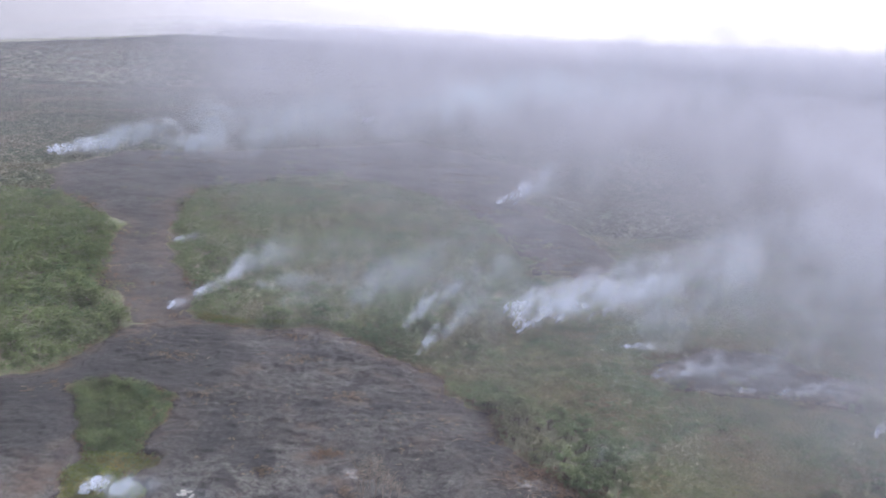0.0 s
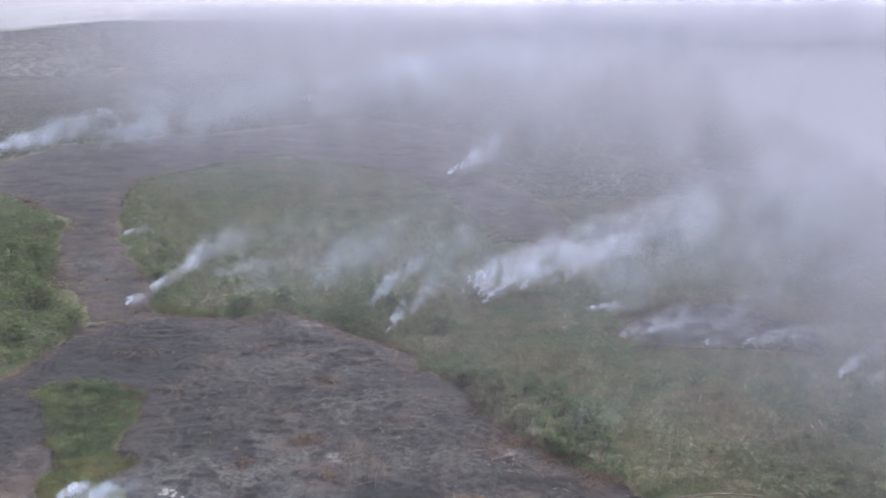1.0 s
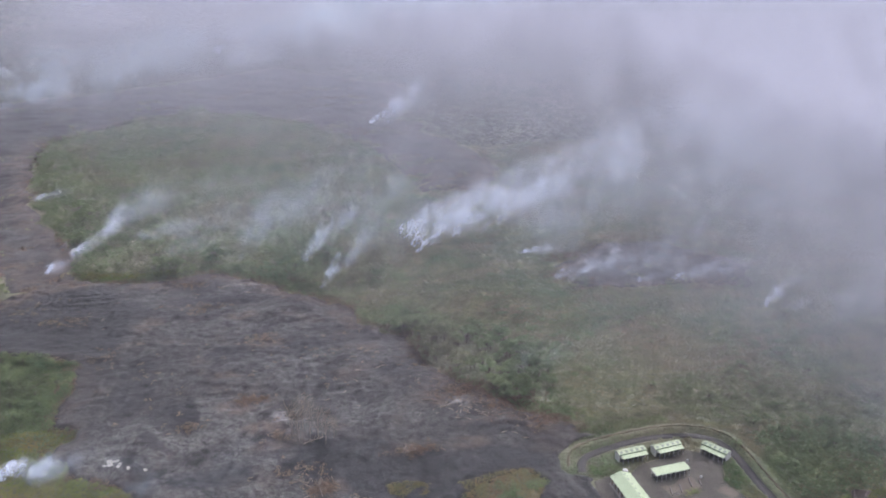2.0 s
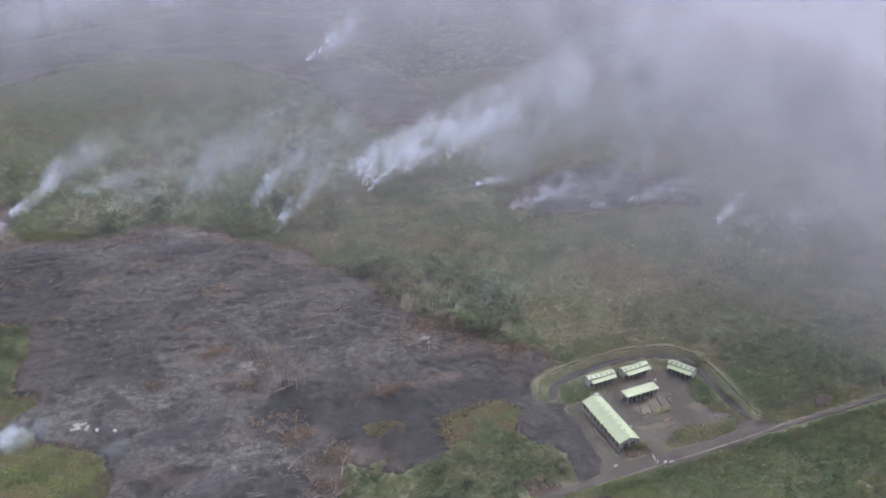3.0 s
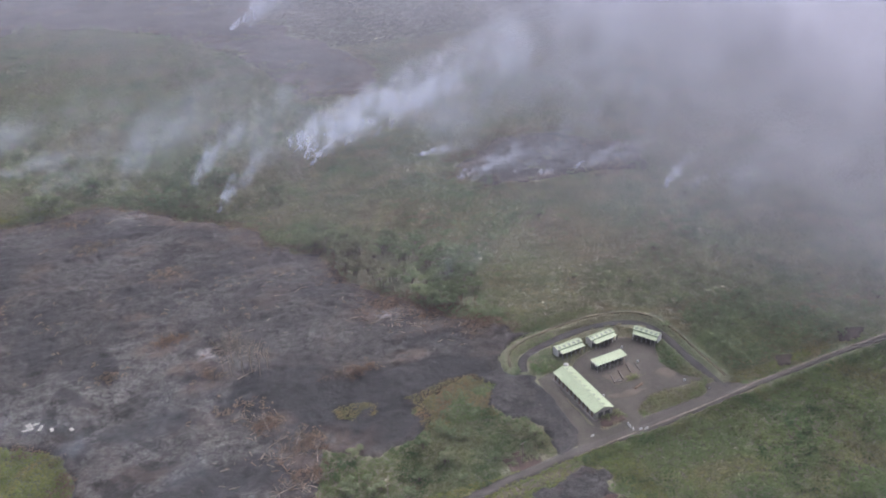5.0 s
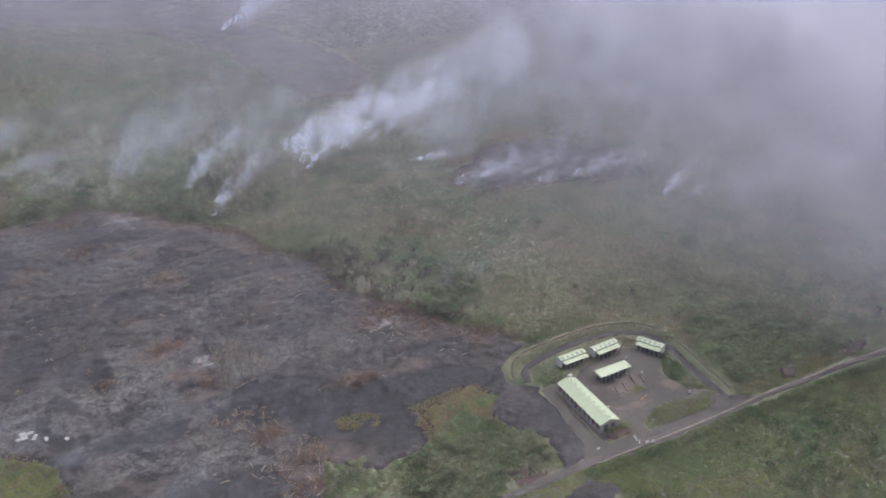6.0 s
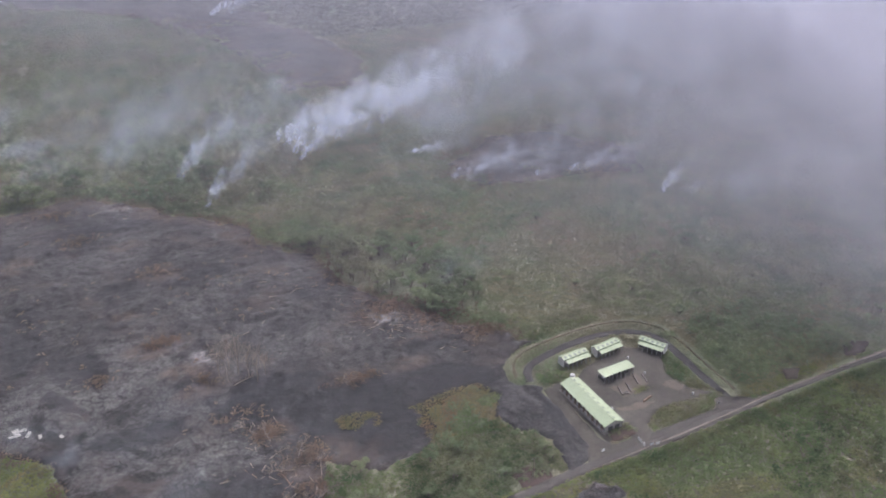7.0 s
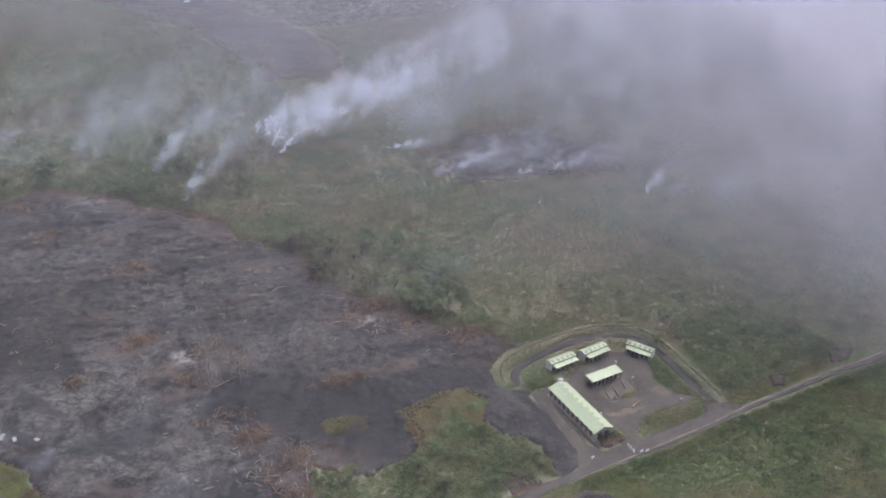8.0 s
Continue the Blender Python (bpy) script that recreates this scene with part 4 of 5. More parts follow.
def live_tree(seed, height, spread, leaf, label, category="tree", clumps=8):
    """A tapered trunk with limbs and a crown of leaf tufts in uneven clumps."""
    rnd, r = random.Random(seed), np.random.default_rng(seed)
    root = thing("tree", pose(0, 0, -50), label, category, "trees")
    bm = bmesh.new()
    stem = bent((0, 0, -0.4), (0, 0, 1), height * 0.72, rnd, 5, 0.10)
    tube(bm, stem, [0.26, 0.22, 0.19, 0.15, 0.11, 0.06])
    part("trunk", bm, M_BARK, root)
    tops = [stem[-1] + Vector((0, 0, height * 0.06))]
    for k in range(clumps - 1):
        a = 2 * math.pi * k / (clumps - 1) + rnd.uniform(-0.4, 0.4)
        start = stem[rnd.choice((2, 3, 3, 4))]
        end = Vector((math.cos(a) * spread * rnd.uniform(0.45, 0.85), math.sin(a) * spread * rnd.uniform(0.45, 0.85), height * rnd.uniform(0.5, 0.86)))
        bm = bmesh.new()
        mid = start.lerp(end, 0.5) + Vector((0, 0, -0.3))
        tube(bm, [start, mid, end], [0.11, 0.08, 0.03], 5)
        part("limb", bm, M_BARK, root)
        tops.append(end)
    C, O = [], []
    for t in tops:
        cr = spread * rnd.uniform(0.30, 0.48)
        o = r.normal(size=(46, 3))
        o[:, 2] = np.abs(o[:, 2]) * 0.9 - 0.15
        o /= np.linalg.norm(o, axis=1)[:, None]
        C.append(np.array(t) + o * cr * np.array([1, 1, 0.62]) * r.uniform(0.55, 1.05, (46, 1)))
        O.append(o)
    V, F = leaf_cloud(np.concatenate(C), np.full(46 * len(tops), spread * 0.12), 0.6, np.concatenate(O), r)
    crown = new("crown", np_mesh("crown", V, F, leaf))
    crown.parent = root
    return root


def place_copies(proto, spots, seed, lo=0.8, hi=1.25):
    rnd = random.Random(seed)
    for i, (x, y) in enumerate(spots):
        k = rnd.uniform(lo, hi)
        m = pose(x, y, float(gz(x, y)) - 0.1, 0, 0, rnd.uniform(0, 360)) @ Matrix.Diagonal((k, k, k * rnd.uniform(0.85, 1.15), 1))
        if i == 0:
            proto.matrix_basis = m
        else:
            copy_thing(proto, Matrix.Identity(4)).matrix_basis = m


def spots_in(poly, spacing, seed, limit, margin=1.0, extra=None):
    xs, ys = [p[0] for p in poly], [p[1] for p in poly]
    P = scatter(min(xs), max(xs), min(ys), max(ys), spacing, seed)
    ok = (inward(poly, P[:, 0], P[:, 1]) > margin) & free_ground(P, 0.5)
    if extra is not None:
        ok &= extra(P)
    P = P[ok]
    np.random.default_rng(seed).shuffle(P)
    return [tuple(map(float, p)) for p in P[:limit]]


grove = spots_in(GROVE, 4.8, 401, 108, -4)
place_copies(live_tree(1, 9.0, 4.0, M_TREE, "dark green grove tree at the lava edge"), grove[0::3], 411)
place_copies(live_tree(2, 7.5, 3.6, M_TREE, "dark green grove tree at the lava edge"), grove[1::3], 412)
place_copies(live_tree(3, 10.5, 4.2, M_TREE, "tall dark green grove tree at the lava edge"), grove[2::3], 413)
rim = spots_in(KIPUKA, 10.0, 402, 30, 0, lambda P: P[:, 1] < 800)
place_copies(live_tree(4, 13.0, 7.0, M_ALBIZIA, "spreading pale green tree in spared woodland", clumps=10), rim, 414, 0.7, 1.2)
west = spots_in(WEST_WOOD, 11.0, 403, 40, 0, lambda P: (P[:, 1] < 860) & (P[:, 0] > -420))
place_copies(live_tree(5, 14.0, 8.0, M_ALBIZIA, "spreading bright green tree beside the lava channel", clumps=11), west, 415, 0.7, 1.2)
strip_trees = [(-190, 470), (-183, 455), (-172, 468), (-195, 485), (-166, 440), (-175, 430), (-160, 425), (-168, 412), (-182, 478), (-158, 450), (-164, 458), (-178, 443)]
place_copies(live_tree(6, 9.0, 5.0, M_ALBIZIA, "green tree on a strip spared by lava"), strip_trees, 416, 0.7, 1.1)
corner = spots_in(SW_BRUSH, 6.0, 404, 26, 1)
place_copies(live_tree(7, 6.0, 3.2, M_TREE, "small green tree between lava and road"), corner, 417, 0.6, 1.1)
east = spots_in([(150, 262), (150, 170), (400, 170), (400, 285), (250, 270)], 13.0, 405, 40, 2)
place_copies(live_tree(8, 6.0, 3.6, M_BRUSH, "small bright green tree in roadside brush"), east, 418, 0.5, 1.0)
field = spots_in([(175, 290), (420, 300), (440, 460), (200, 500), (110, 420), (130, 360)], 16.0, 406, 50, 2)
place_copies(live_tree(9, 5.0, 3.4, M_TREE, "small dull green tree scattered in scrub"), field, 419, 0.5, 1.1)


def dead_tree(seed, height, mat, label, fallen=False, twigs=9, brown=0):
    """A bare trunk with branches, standing or toppled."""
    rnd = random.Random(seed)
    root = thing("dead_tree", pose(0, 0, -50), label, "dead tree", "dead trees")
    d = (1, 0, 0.06) if fallen else (0, 0, 1)
    stem = bent((0, 0, 0.3 if fallen else -0.4), d, height, rnd, 6, 0.10)
    bm = bmesh.new()
    thick = 0.75 if fallen else 0.55
    tube(bm, stem, [thick * q for q in (0.28, 0.24, 0.21, 0.17, 0.13, 0.09, 0.05)])
    part("trunk", bm, mat, root)
    for k in range(twigs):
        i = rnd.randint(2, 5)
        side = Vector((rnd.uniform(-1, 1), rnd.uniform(-1, 1), rnd.uniform(0.1, 1.0)))
        way = (Vector(d) * 0.6 + side).normalized()
        b = bent(stem[i], way, height * rnd.uniform(0.2, 0.42), rnd, 3, 0.3)
        bm = bmesh.new()
        tube(bm, b, [thick * q for q in (0.13, 0.10, 0.07, 0.04)], 5)
        for q in (1, 2):
            tube(bm, bent(b[q], way + Vector((rnd.uniform(-1, 1), rnd.uniform(-1, 1), rnd.uniform(-0.2, 0.8))), height * 0.14, rnd, 2, 0.3), [thick * q for q in (0.07, 0.05, 0.03)], 4)
        part("branch", bm, mat, root)
    if brown:
        r = np.random.default_rng(seed)
        o = r.normal(size=(brown, 3))
        C = o * np.array([0.16, 0.16, 0.15]) * height + np.array([0, 0, height * 0.78])
        V, F = leaf_cloud(C, np.full(brown, 0.16), 0.3, o, r)
        twig = new("twigs", np_mesh("twigs", V, F, M_TWIG))
        twig.parent = root
        tagged(twig, "sparse scorched brown twigs")
    return root


def rest_copies(proto, spots, sink=0.15, lo=0.8, hi=1.2, seed=5):
    rnd = random.Random(seed)
    for i, (x, y, turn) in enumerate(spots):
        k = rnd.uniform(lo, hi)
        m = pose(x, y, float(level(x, y)[0]) - sink, 0, 0, turn) @ Matrix.Diagonal((k, k, k, 1))
        if i == 0:
            proto.matrix_basis = m
        else:
            copy_thing(proto, Matrix.Identity(4)).matrix_basis = m


rest_copies(dead_tree(21, 15, M_DEAD, "bare pale trunk standing in cooled lava", brown=480), [(-31, 366, 0), (-22, 367, 70), (-19, 364, 150), (-26, 371, 200), (-34, 371, 300), (-29, 376, 40), (-15, 368, 120)], 0.3, 0.7, 1.25)
rest_copies(dead_tree(22, 9, M_SCORCHED, "scorched brown tree at the grove's edge", brown=160), [(56, 408, 0), (62, 402, 60), (70, 394, 130), (78, 388, 190), (86, 384, 240), (50, 418, 280), (46, 424, 20), (66, 399, 10), (91, 380, 110)], 0.3, 0.5, 0.9)
rest_copies(dead_tree(23, 9, M_DEAD, "pale fallen tree with bare branches on lava", True), [(-29, 363.5, 15), (-26, 330, 130), (-14, 309, 60), (-17, 303, 165), (-12, 285, 20), (-18, 287, 200), (-6, 276, 10), (-4, 283, 150), (-22, 322, 95), (24, 351, 200), (-8, 296, 75), (-14, 281, 115), (-24, 313, 20), (-2, 271, 60)], 0.1, 0.8, 1.3)
rest_copies(dead_tree(24, 7, M_SCORCHED, "brown scorched tree toppled on lava", True, 12), [(-24, 327, 40), (-12, 312, 250), (-9, 306, 330), (-20, 296, 100), (-54, 413, 0), (-58, 410, 90), (16, 350, 30), (28, 347, 150), (-235, 482, 20), (-228, 474, 60), (-243, 470, 10), (-120, 545, 30)], 0.1, 0.7, 1.2)


def log_piece(seed, label, mat):
    rnd = random.Random(seed)
    bm = bmesh.new()
    tube(bm, bent((-1.6, 0, 0.1), (1, 0, 0.03), 3.4, rnd, 4, 0.12), [0.2, 0.22, 0.18, 0.15, 0.08], 6)
    me = bpy.data.meshes.new("log")
    bm.to_mesh(me)
    bm.free()
    me.materials.append(mat)
    return tagged(new("log", me), label, "log", "bleached logs")


rl = random.Random(31)
spots = []
for cx, cy, sx, sy, n in ((47, 391, 16, 12, 64), (62, 380, 16, 10, 56), (80, 364, 10, 9, 34), (-12, 287, 11, 9, 46), (-18, 308, 10, 12, 34), (-24, 328, 7, 6, 18), (-45, 300, 16, 16, 14), (36, 414, 8, 4, 12), (-236, 478, 14, 10, 16), (-50, 575, 40, 14, 26), (20, 350, 8, 4, 10), (-38, 390, 8, 4, 8), (-150, 560, 40, 30, 20), (-10, 420, 40, 40, 20)):
    for _ in range(n):
        x, y = cx + rl.gauss(0, sx * 0.6), cy + rl.gauss(0, sy * 0.6)
        if inward(FIELD, x, y) > 1:
            spots.append((x, y, rl.uniform(0, 360)))
rest_copies(log_piece(1, "bleached driftwood log lying on lava", M_DEAD), spots[0::2], 0.1, 0.5, 1.3, 7)
rest_copies(log_piece(2, "broken brown branch lying on lava", M_SCORCHED), spots[1::2], 0.1, 0.4, 1.1, 8)


def scorched_clumps():
    r = np.random.default_rng(77)
    for cx, cy, sx, sy, n in ((-54, 413, 8, 4, 60), (-40, 371, 6, 5, 34), (-23, 328, 6, 5, 60), (-11, 311, 8, 6, 80), (-12, 290, 8, 6, 50), (22, 350, 10, 4, 70), (56, 401, 17, 9, 190), (74, 383, 14, 9, 170), (84, 362, 8, 8, 50), (-85, 392, 8, 5, 30), (-52, 486, 8, 6, 40), (-90, 540, 12, 8, 60), (-104, 585, 16, 6, 60), (-36, 342, 1.5, 1.5, 6), (-30, 575, 30, 6, 60), (-170, 535, 16, 8, 50), (-235, 650, 14, 8, 60), (-200, 560, 20, 20, 40), (-150, 600, 40, 5, 70), (-70, 600, 40, 6, 70), (10, 500, 14, 14, 40), (36, 440, 8, 14, 50), (-20, 450, 40, 40, 40), (-100, 450, 40, 40, 30), (-30, 345, 14, 6, 30), (92, 364, 8, 5, 40), (-16, 272, 10, 8, 50), (-140, 480, 12, 12, 26)):
        P = np.stack([cx + r.normal(0, sx * 0.55, n), cy + r.normal(0, sy * 0.55, n)], 1)
        name, label = "scorched_brush", "scorched red-brown brush on the lava"
        ob = plant_mass(name, P, r.uniform(0.9, 2.0, n), r.uniform(0.5, 2.0, n), 9, 0.34, M_DRY, label, "brush", int(r.integers(1e6)), 0.0)
        co = np.zeros(len(ob.data.vertices) * 3, np.float32)
        ob.data.vertices.foreach_get("co", co)
        co = co.reshape(-1, 3)
        lift = level(P[:, 0], P[:, 1]) - gz(P[:, 0], P[:, 1])
        co[:, 2] += np.repeat(lift, 9 * 4)
        ob.data.vertices.foreach_set("co", co.ravel())
        ob.data.update()


scorched_clumps()


# ------------------------------------------------------------------ smoke
def smoke_plume(x, y, length, heading, rise, w0, w1, dens, mat, label, puffs, seed):
    """Drifting smoke: many soft, lumpy puffs that swell and thin out down the wind."""
    r = np.random.default_rng(900 + seed)
    a = radians(heading)
    W, N, up = np.array([math.sin(a), math.cos(a), 0]), np.array([-math.cos(a), math.sin(a), 0]), np.array([0, 0, 1.0])
    rings, spokes = 6, 16
    rho = np.linspace(0.02, 1, rings)[:, None]
    th = np.linspace(0, 2 * np.pi, spokes, endpoint=False)[None, :]
    i = np.arange(rings - 1)[:, None] * spokes
    q = np.arange(spokes)[None, :]
    quads = np.stack([i + q, i + spokes + q, i + spokes + (q + 1) % spokes, i + (q + 1) % spokes], -1).reshape(-1, 4)
    grown = np.linspace(0, 1.3, 80)
    swell = np.maximum(w0 + (w1 - w0) * grown ** 0.8, 3.5)
    phase = np.cumsum(length * (grown[1] - grown[0]) / swell)
    root = thing("smoke_plume", pose(x, y, float(level(x, y)[0]) + 0.1), label, "smoke", "smoke plumes")
    n = puffs * 5
    for k in range(n):
        s = ((k + r.uniform(0, 1)) / n) ** 1.3
        w = w0 + (w1 - w0) * s ** 0.8
        rad = w * r.uniform(0.7, 1.25)
        c = W * s * length + N * r.normal(0, 0.4 + 0.25 * s) * w + up * (rise * s ** 0.6 * r.uniform(0.75, 1.15) + 0.45 * w * r.uniform(0.3, 1.6))
        yaw, lean = r.normal(0, 0.55), r.normal(0.35, 0.35)
        nrm = np.array([math.sin(yaw) * math.cos(lean), -math.cos(yaw) * math.cos(lean), math.sin(lean)])
        e1 = W * length * 0.55 + up * (rise + 0.4 * w) + r.normal(0, 0.25 * rise, 3)
        e1 = e1 - nrm * (e1 @ nrm)
        e1 /= np.linalg.norm(e1)
        e2 = np.cross(nrm, e1)
        lump = fbm(np.cos(th) * 1.5 + 7 * k + 0 * rho, np.sin(th) * 1.5 + 3 * seed + 0 * rho, 1.0, 2, seed)
        out = rad * rho * (1 + 0.7 * lump * rho)
        lift = rad * (0.45 * (1 - rho ** 2) + 0.5 * fbm(rho * np.cos(th) * 2.2 + 5 * k, rho * np.sin(th) * 2.2 + seed, 1.0, 3, seed + 9))
        P = c + (out * np.cos(th))[..., None] * e1 * 1.4 + (out * np.sin(th))[..., None] * e2 * 0.8 + lift[..., None] * nrm
        sv = np.clip(P @ W / length, 0, 1.3)
        wv = np.maximum(w0 + (w1 - w0) * sv ** 0.8, 3.5)
        core = (1 - rho ** 2) + 0 * th
        fade = (1 - s) ** 0.8 * (0.45 + 0.75 * (1 - s) ** 3)
        sunk = step01(P[..., 2], -0.2, 0.3 * rad + 0.3)
        me = np_mesh("puff", P.reshape(-1, 3), quads, mat, True)
        float_attribute(me, "thickness", np.clip(0.66 * dens * fade * step01(core, 0, 0.75), 0, 0.95) * sunk)
        float_attribute(me, "core", core)
        float_attribute(me, "along", 1.2 * np.interp(sv, grown, phase))
        float_attribute(me, "across", P @ N / wv + 0.15 * k / n)
        float_attribute(me, "tier", (P[..., 2] - rise * sv ** 0.6) / wv + 1.3 * seed)
        new("puff", me).parent = root


PLUMES = [
    # x, y, length, heading, rise, w0, w1, density, material, veils
    (52, 654, 80, 96, 34, 6, 16, 0.8, M_PLUME, 6),
    (55, 642, 76, 92, 34, 5, 15, 0.75, M_PLUME, 6),
    (57, 628, 70, 94, 30, 5, 14, 0.75, M_PLUME, 6),
    (60, 615, 54, 92, 22, 4, 10, 0.7, M_PLUME, 5),
    (76, 648, 120, 94, 46, 5, 24, 0.7, M_PLUME, 6),
    (90, 644, 150, 98, 50, 6, 28, 0.75, M_PLUME, 6),
    (115, 640, 170, 92, 54, 8, 36, 0.7, M_PLUME, 6),
    (80, 655, 280, 98, 66, 10, 58, 0.55, M_PLUME, 6),
    (60, 650, 384, 102, 36, 14, 60, 0.5, M_WISP, 5),
    (133, 596, 48, 104, 4, 3, 9, 0.83, M_PLUME, 5),
    (143, 538, 60, 98, 16, 4, 13, 0.65, M_PLUME, 6),
    (155, 540, 168, 104, 13, 8, 24, 0.4, M_WISP, 4),
    (165, 548, 72, 98, 8, 3, 13, 0.46, M_PLUME, 5),
    (182, 535, 60, 94, 9, 2, 10, 0.46, M_PLUME, 5),
    (238, 530, 60, 98, 7, 3, 12, 0.46, M_PLUME, 5),
    (221, 520, 53, 94, 5, 3, 10, 0.74, M_PLUME, 5),
    (195, 522, 53, 99, 4, 3, 9, 0.55, M_PLUME, 4),
    (256, 467, 26, 88, 16, 3.5, 7, 0.6, M_PLUME, 5),
    (266, 462, 55, 99, 5, 3, 10, 0.46, M_PLUME, 5),
    (-27, 603, 96, 94, 60, 4, 24, 1.0, M_WISP, 6),
    (-25, 603, 46, 90, 46, 3, 12, 0.5, M_PLUME, 5),
    (-13, 559, 60, 92, 40, 3, 17, 1.0, M_WISP, 5),
    (-14, 558, 26, 88, 22, 2, 7, 0.5, M_PLUME, 5),
    (-206, 628, 16, 96, 6, 4, 6, 0.7, M_PLUME, 5),
    (-195, 664, 32, 96, 12, 5, 10, 0.6, M_PLUME, 5),
    (-178, 700, 54, 88, 30, 8, 18, 0.32, M_PLUME, 6),
    (-150, 690, 168, 102, 18, 10, 30, 0.45, M_WISP, 4),
    (-70, 660, 130, 90, 56, 10, 34, 0.45, M_WISP, 4),
    (-265, 832, 36, 99, 9, 3, 10, 0.46, M_PLUME, 5),
    (-607, 1322, 130, 92, 16, 10, 26, 1.01, M_PLUME, 6),
    (-580, 1330, 460, 90, 70, 16, 60, 1.3, M_WISP, 6),
    (-420, 1330, 520, 90, 80, 30, 80, 0.9, M_WISP, 6),
    (-120, 1700, 700, 90, 110, 50, 130, 0.8, M_WISP, 6),
    (69, 1110, 70, 86, 22, 6, 14, 1.1, M_PLUME, 6),
    (90, 1108, 60, 84, 50, 10, 22, 0.7, M_PLUME, 6),
    (90, 1110, 220, 88, 50, 14, 50, 0.4, M_WISP, 4),
    (-191, 1957, 110, 88, 50, 8, 34, 0.92, M_PLUME, 5),
    (-690, 3082, 140, 92, 12, 10, 16, 1.2, M_PLUME, 5),
    (-1282, 4400, 240, 92, 12, 12, 18, 1.2, M_PLUME, 5),
    (122, 2614, 80, 92, 12, 10, 18, 1.2, M_PLUME, 5),
    (-160, 366, 31, 109, 3, 5, 9, 0.92, M_PLUME, 6),
    (-146, 362, 44, 104, 7, 6, 12, 0.6, M_WISP, 5),
    (-118, 361, 30, 106, 4, 3, 7, 0.25, M_WISP, 4),
    (20, 640, 264, 98, 42, 20, 60, 0.2, M_WISP, 4),
    (150, 620, 360, 94, 48, 24, 80, 0.45, M_WISP, 5),
    (215, 560, 336, 94, 36, 16, 70, 0.4, M_WISP, 5),
    (330, 640, 288, 94, 18, 16, 40, 0.4, M_WISP, 4),
    (74, 405, 72, 94, 20, 5, 20, 0.2, M_WISP, 4),
    (-130, 640, 168, 98, 30, 8, 30, 0.3, M_WISP, 6),
    (-70, 625, 130, 88, 60, 6, 26, 0.3, M_WISP, 6),
    (-180, 740, 192, 98, 34, 10, 36, 0.3, M_WISP, 6),
    (-60, 740, 216, 98, 44, 14, 44, 0.15, M_WISP, 6),
    (-62, 362, 55, 109, 5, 5, 14, 0.16, M_WISP, 3),
    (-100, 335, 70, 100, 10, 8, 22, 0.14, M_WISP, 4),
    (-62, 300, 60, 100, 8, 8, 20, 0.10, M_WISP, 4),
    (290, 440, 216, 98, 24, 16, 46, 0.3, M_WISP, 4),
]
for i, (px, py, ln, hd, rs, a0, a1, dn, mt, ns) in enumerate(PLUMES):
    pale = mt == M_PLUME
    smoke_plume(px, py, ln, hd, rs, a0, a1, dn * (0.75 if pale else 0.5), mt, "white fume rising from burning ground" if pale else "thin blue-grey smoke drifting over scrub", ns, i)
# tall smoke against the sky
for i, (px, py, ln, rs, a0, a1, dn) in enumerate((
        (600, 3000, 1700, 330, 160, 400, 0.4), (900, 2400, 1500, 300, 160, 360, 0.4))):
    smoke_plume(px, py, ln, 88, rs, a0, a1, dn, M_BILLOW, "tall pale smoke bank over the far forest", 5, 60 + i)


def smoke_wall(reach, left):
    """Far smoke as an upright sheet, added to veil the horizon line against the sky."""
    nb, nz = 90, 24
    b = np.linspace(-62, 84, nb)[:, None]
    h = np.linspace(0, 1, nz)[None, :]
    R = reach + 0 * b
    X, Y = R * np.sin(np.radians(b)) + 0 * h, R * np.cos(np.radians(b)) + 0 * h
    right = step01(b, -22, 8)
    Z = far_rise(X, Y) - 20 + (900 - 350 * right) * h
    dens = (left * (1 - right) * (1 - 0.4 * step01(h, 0.2, 1.0)) + 0.80 * right * (1 - step01(h, 0.05, 0.75))) * step01(h, 0, 0.14) * (1 - step01(h, 0.9, 1.0))
    dens = 1 - (1 - np.clip(dens, 0, 0.95)) ** (1 / 4.0)
    me = np_mesh("smoke_haze", np.stack([X, Y, Z], -1).reshape(-1, 3), grid_faces(nb, nz), M_HORIZON, True)
    float_attribute(me, "thickness", dens)
    float_attribute(me, "bearing", b / 9.0 + 0 * h)
    float_attribute(me, "reach", 2.2 * h + 0 * b)
    float_attribute(me, "tier", np.full(X.shape, 11.0 + reach))
    tagged(new("smoke_haze", me), "lilac smoke veil along the horizon, sunlit paleness put into its colour", "smoke", "", "stuff")


for far, left in ((3100, 0.0), (3900, 0.22), (4960, 0.6), (5060, 0.6)):
    smoke_wall(far, left)


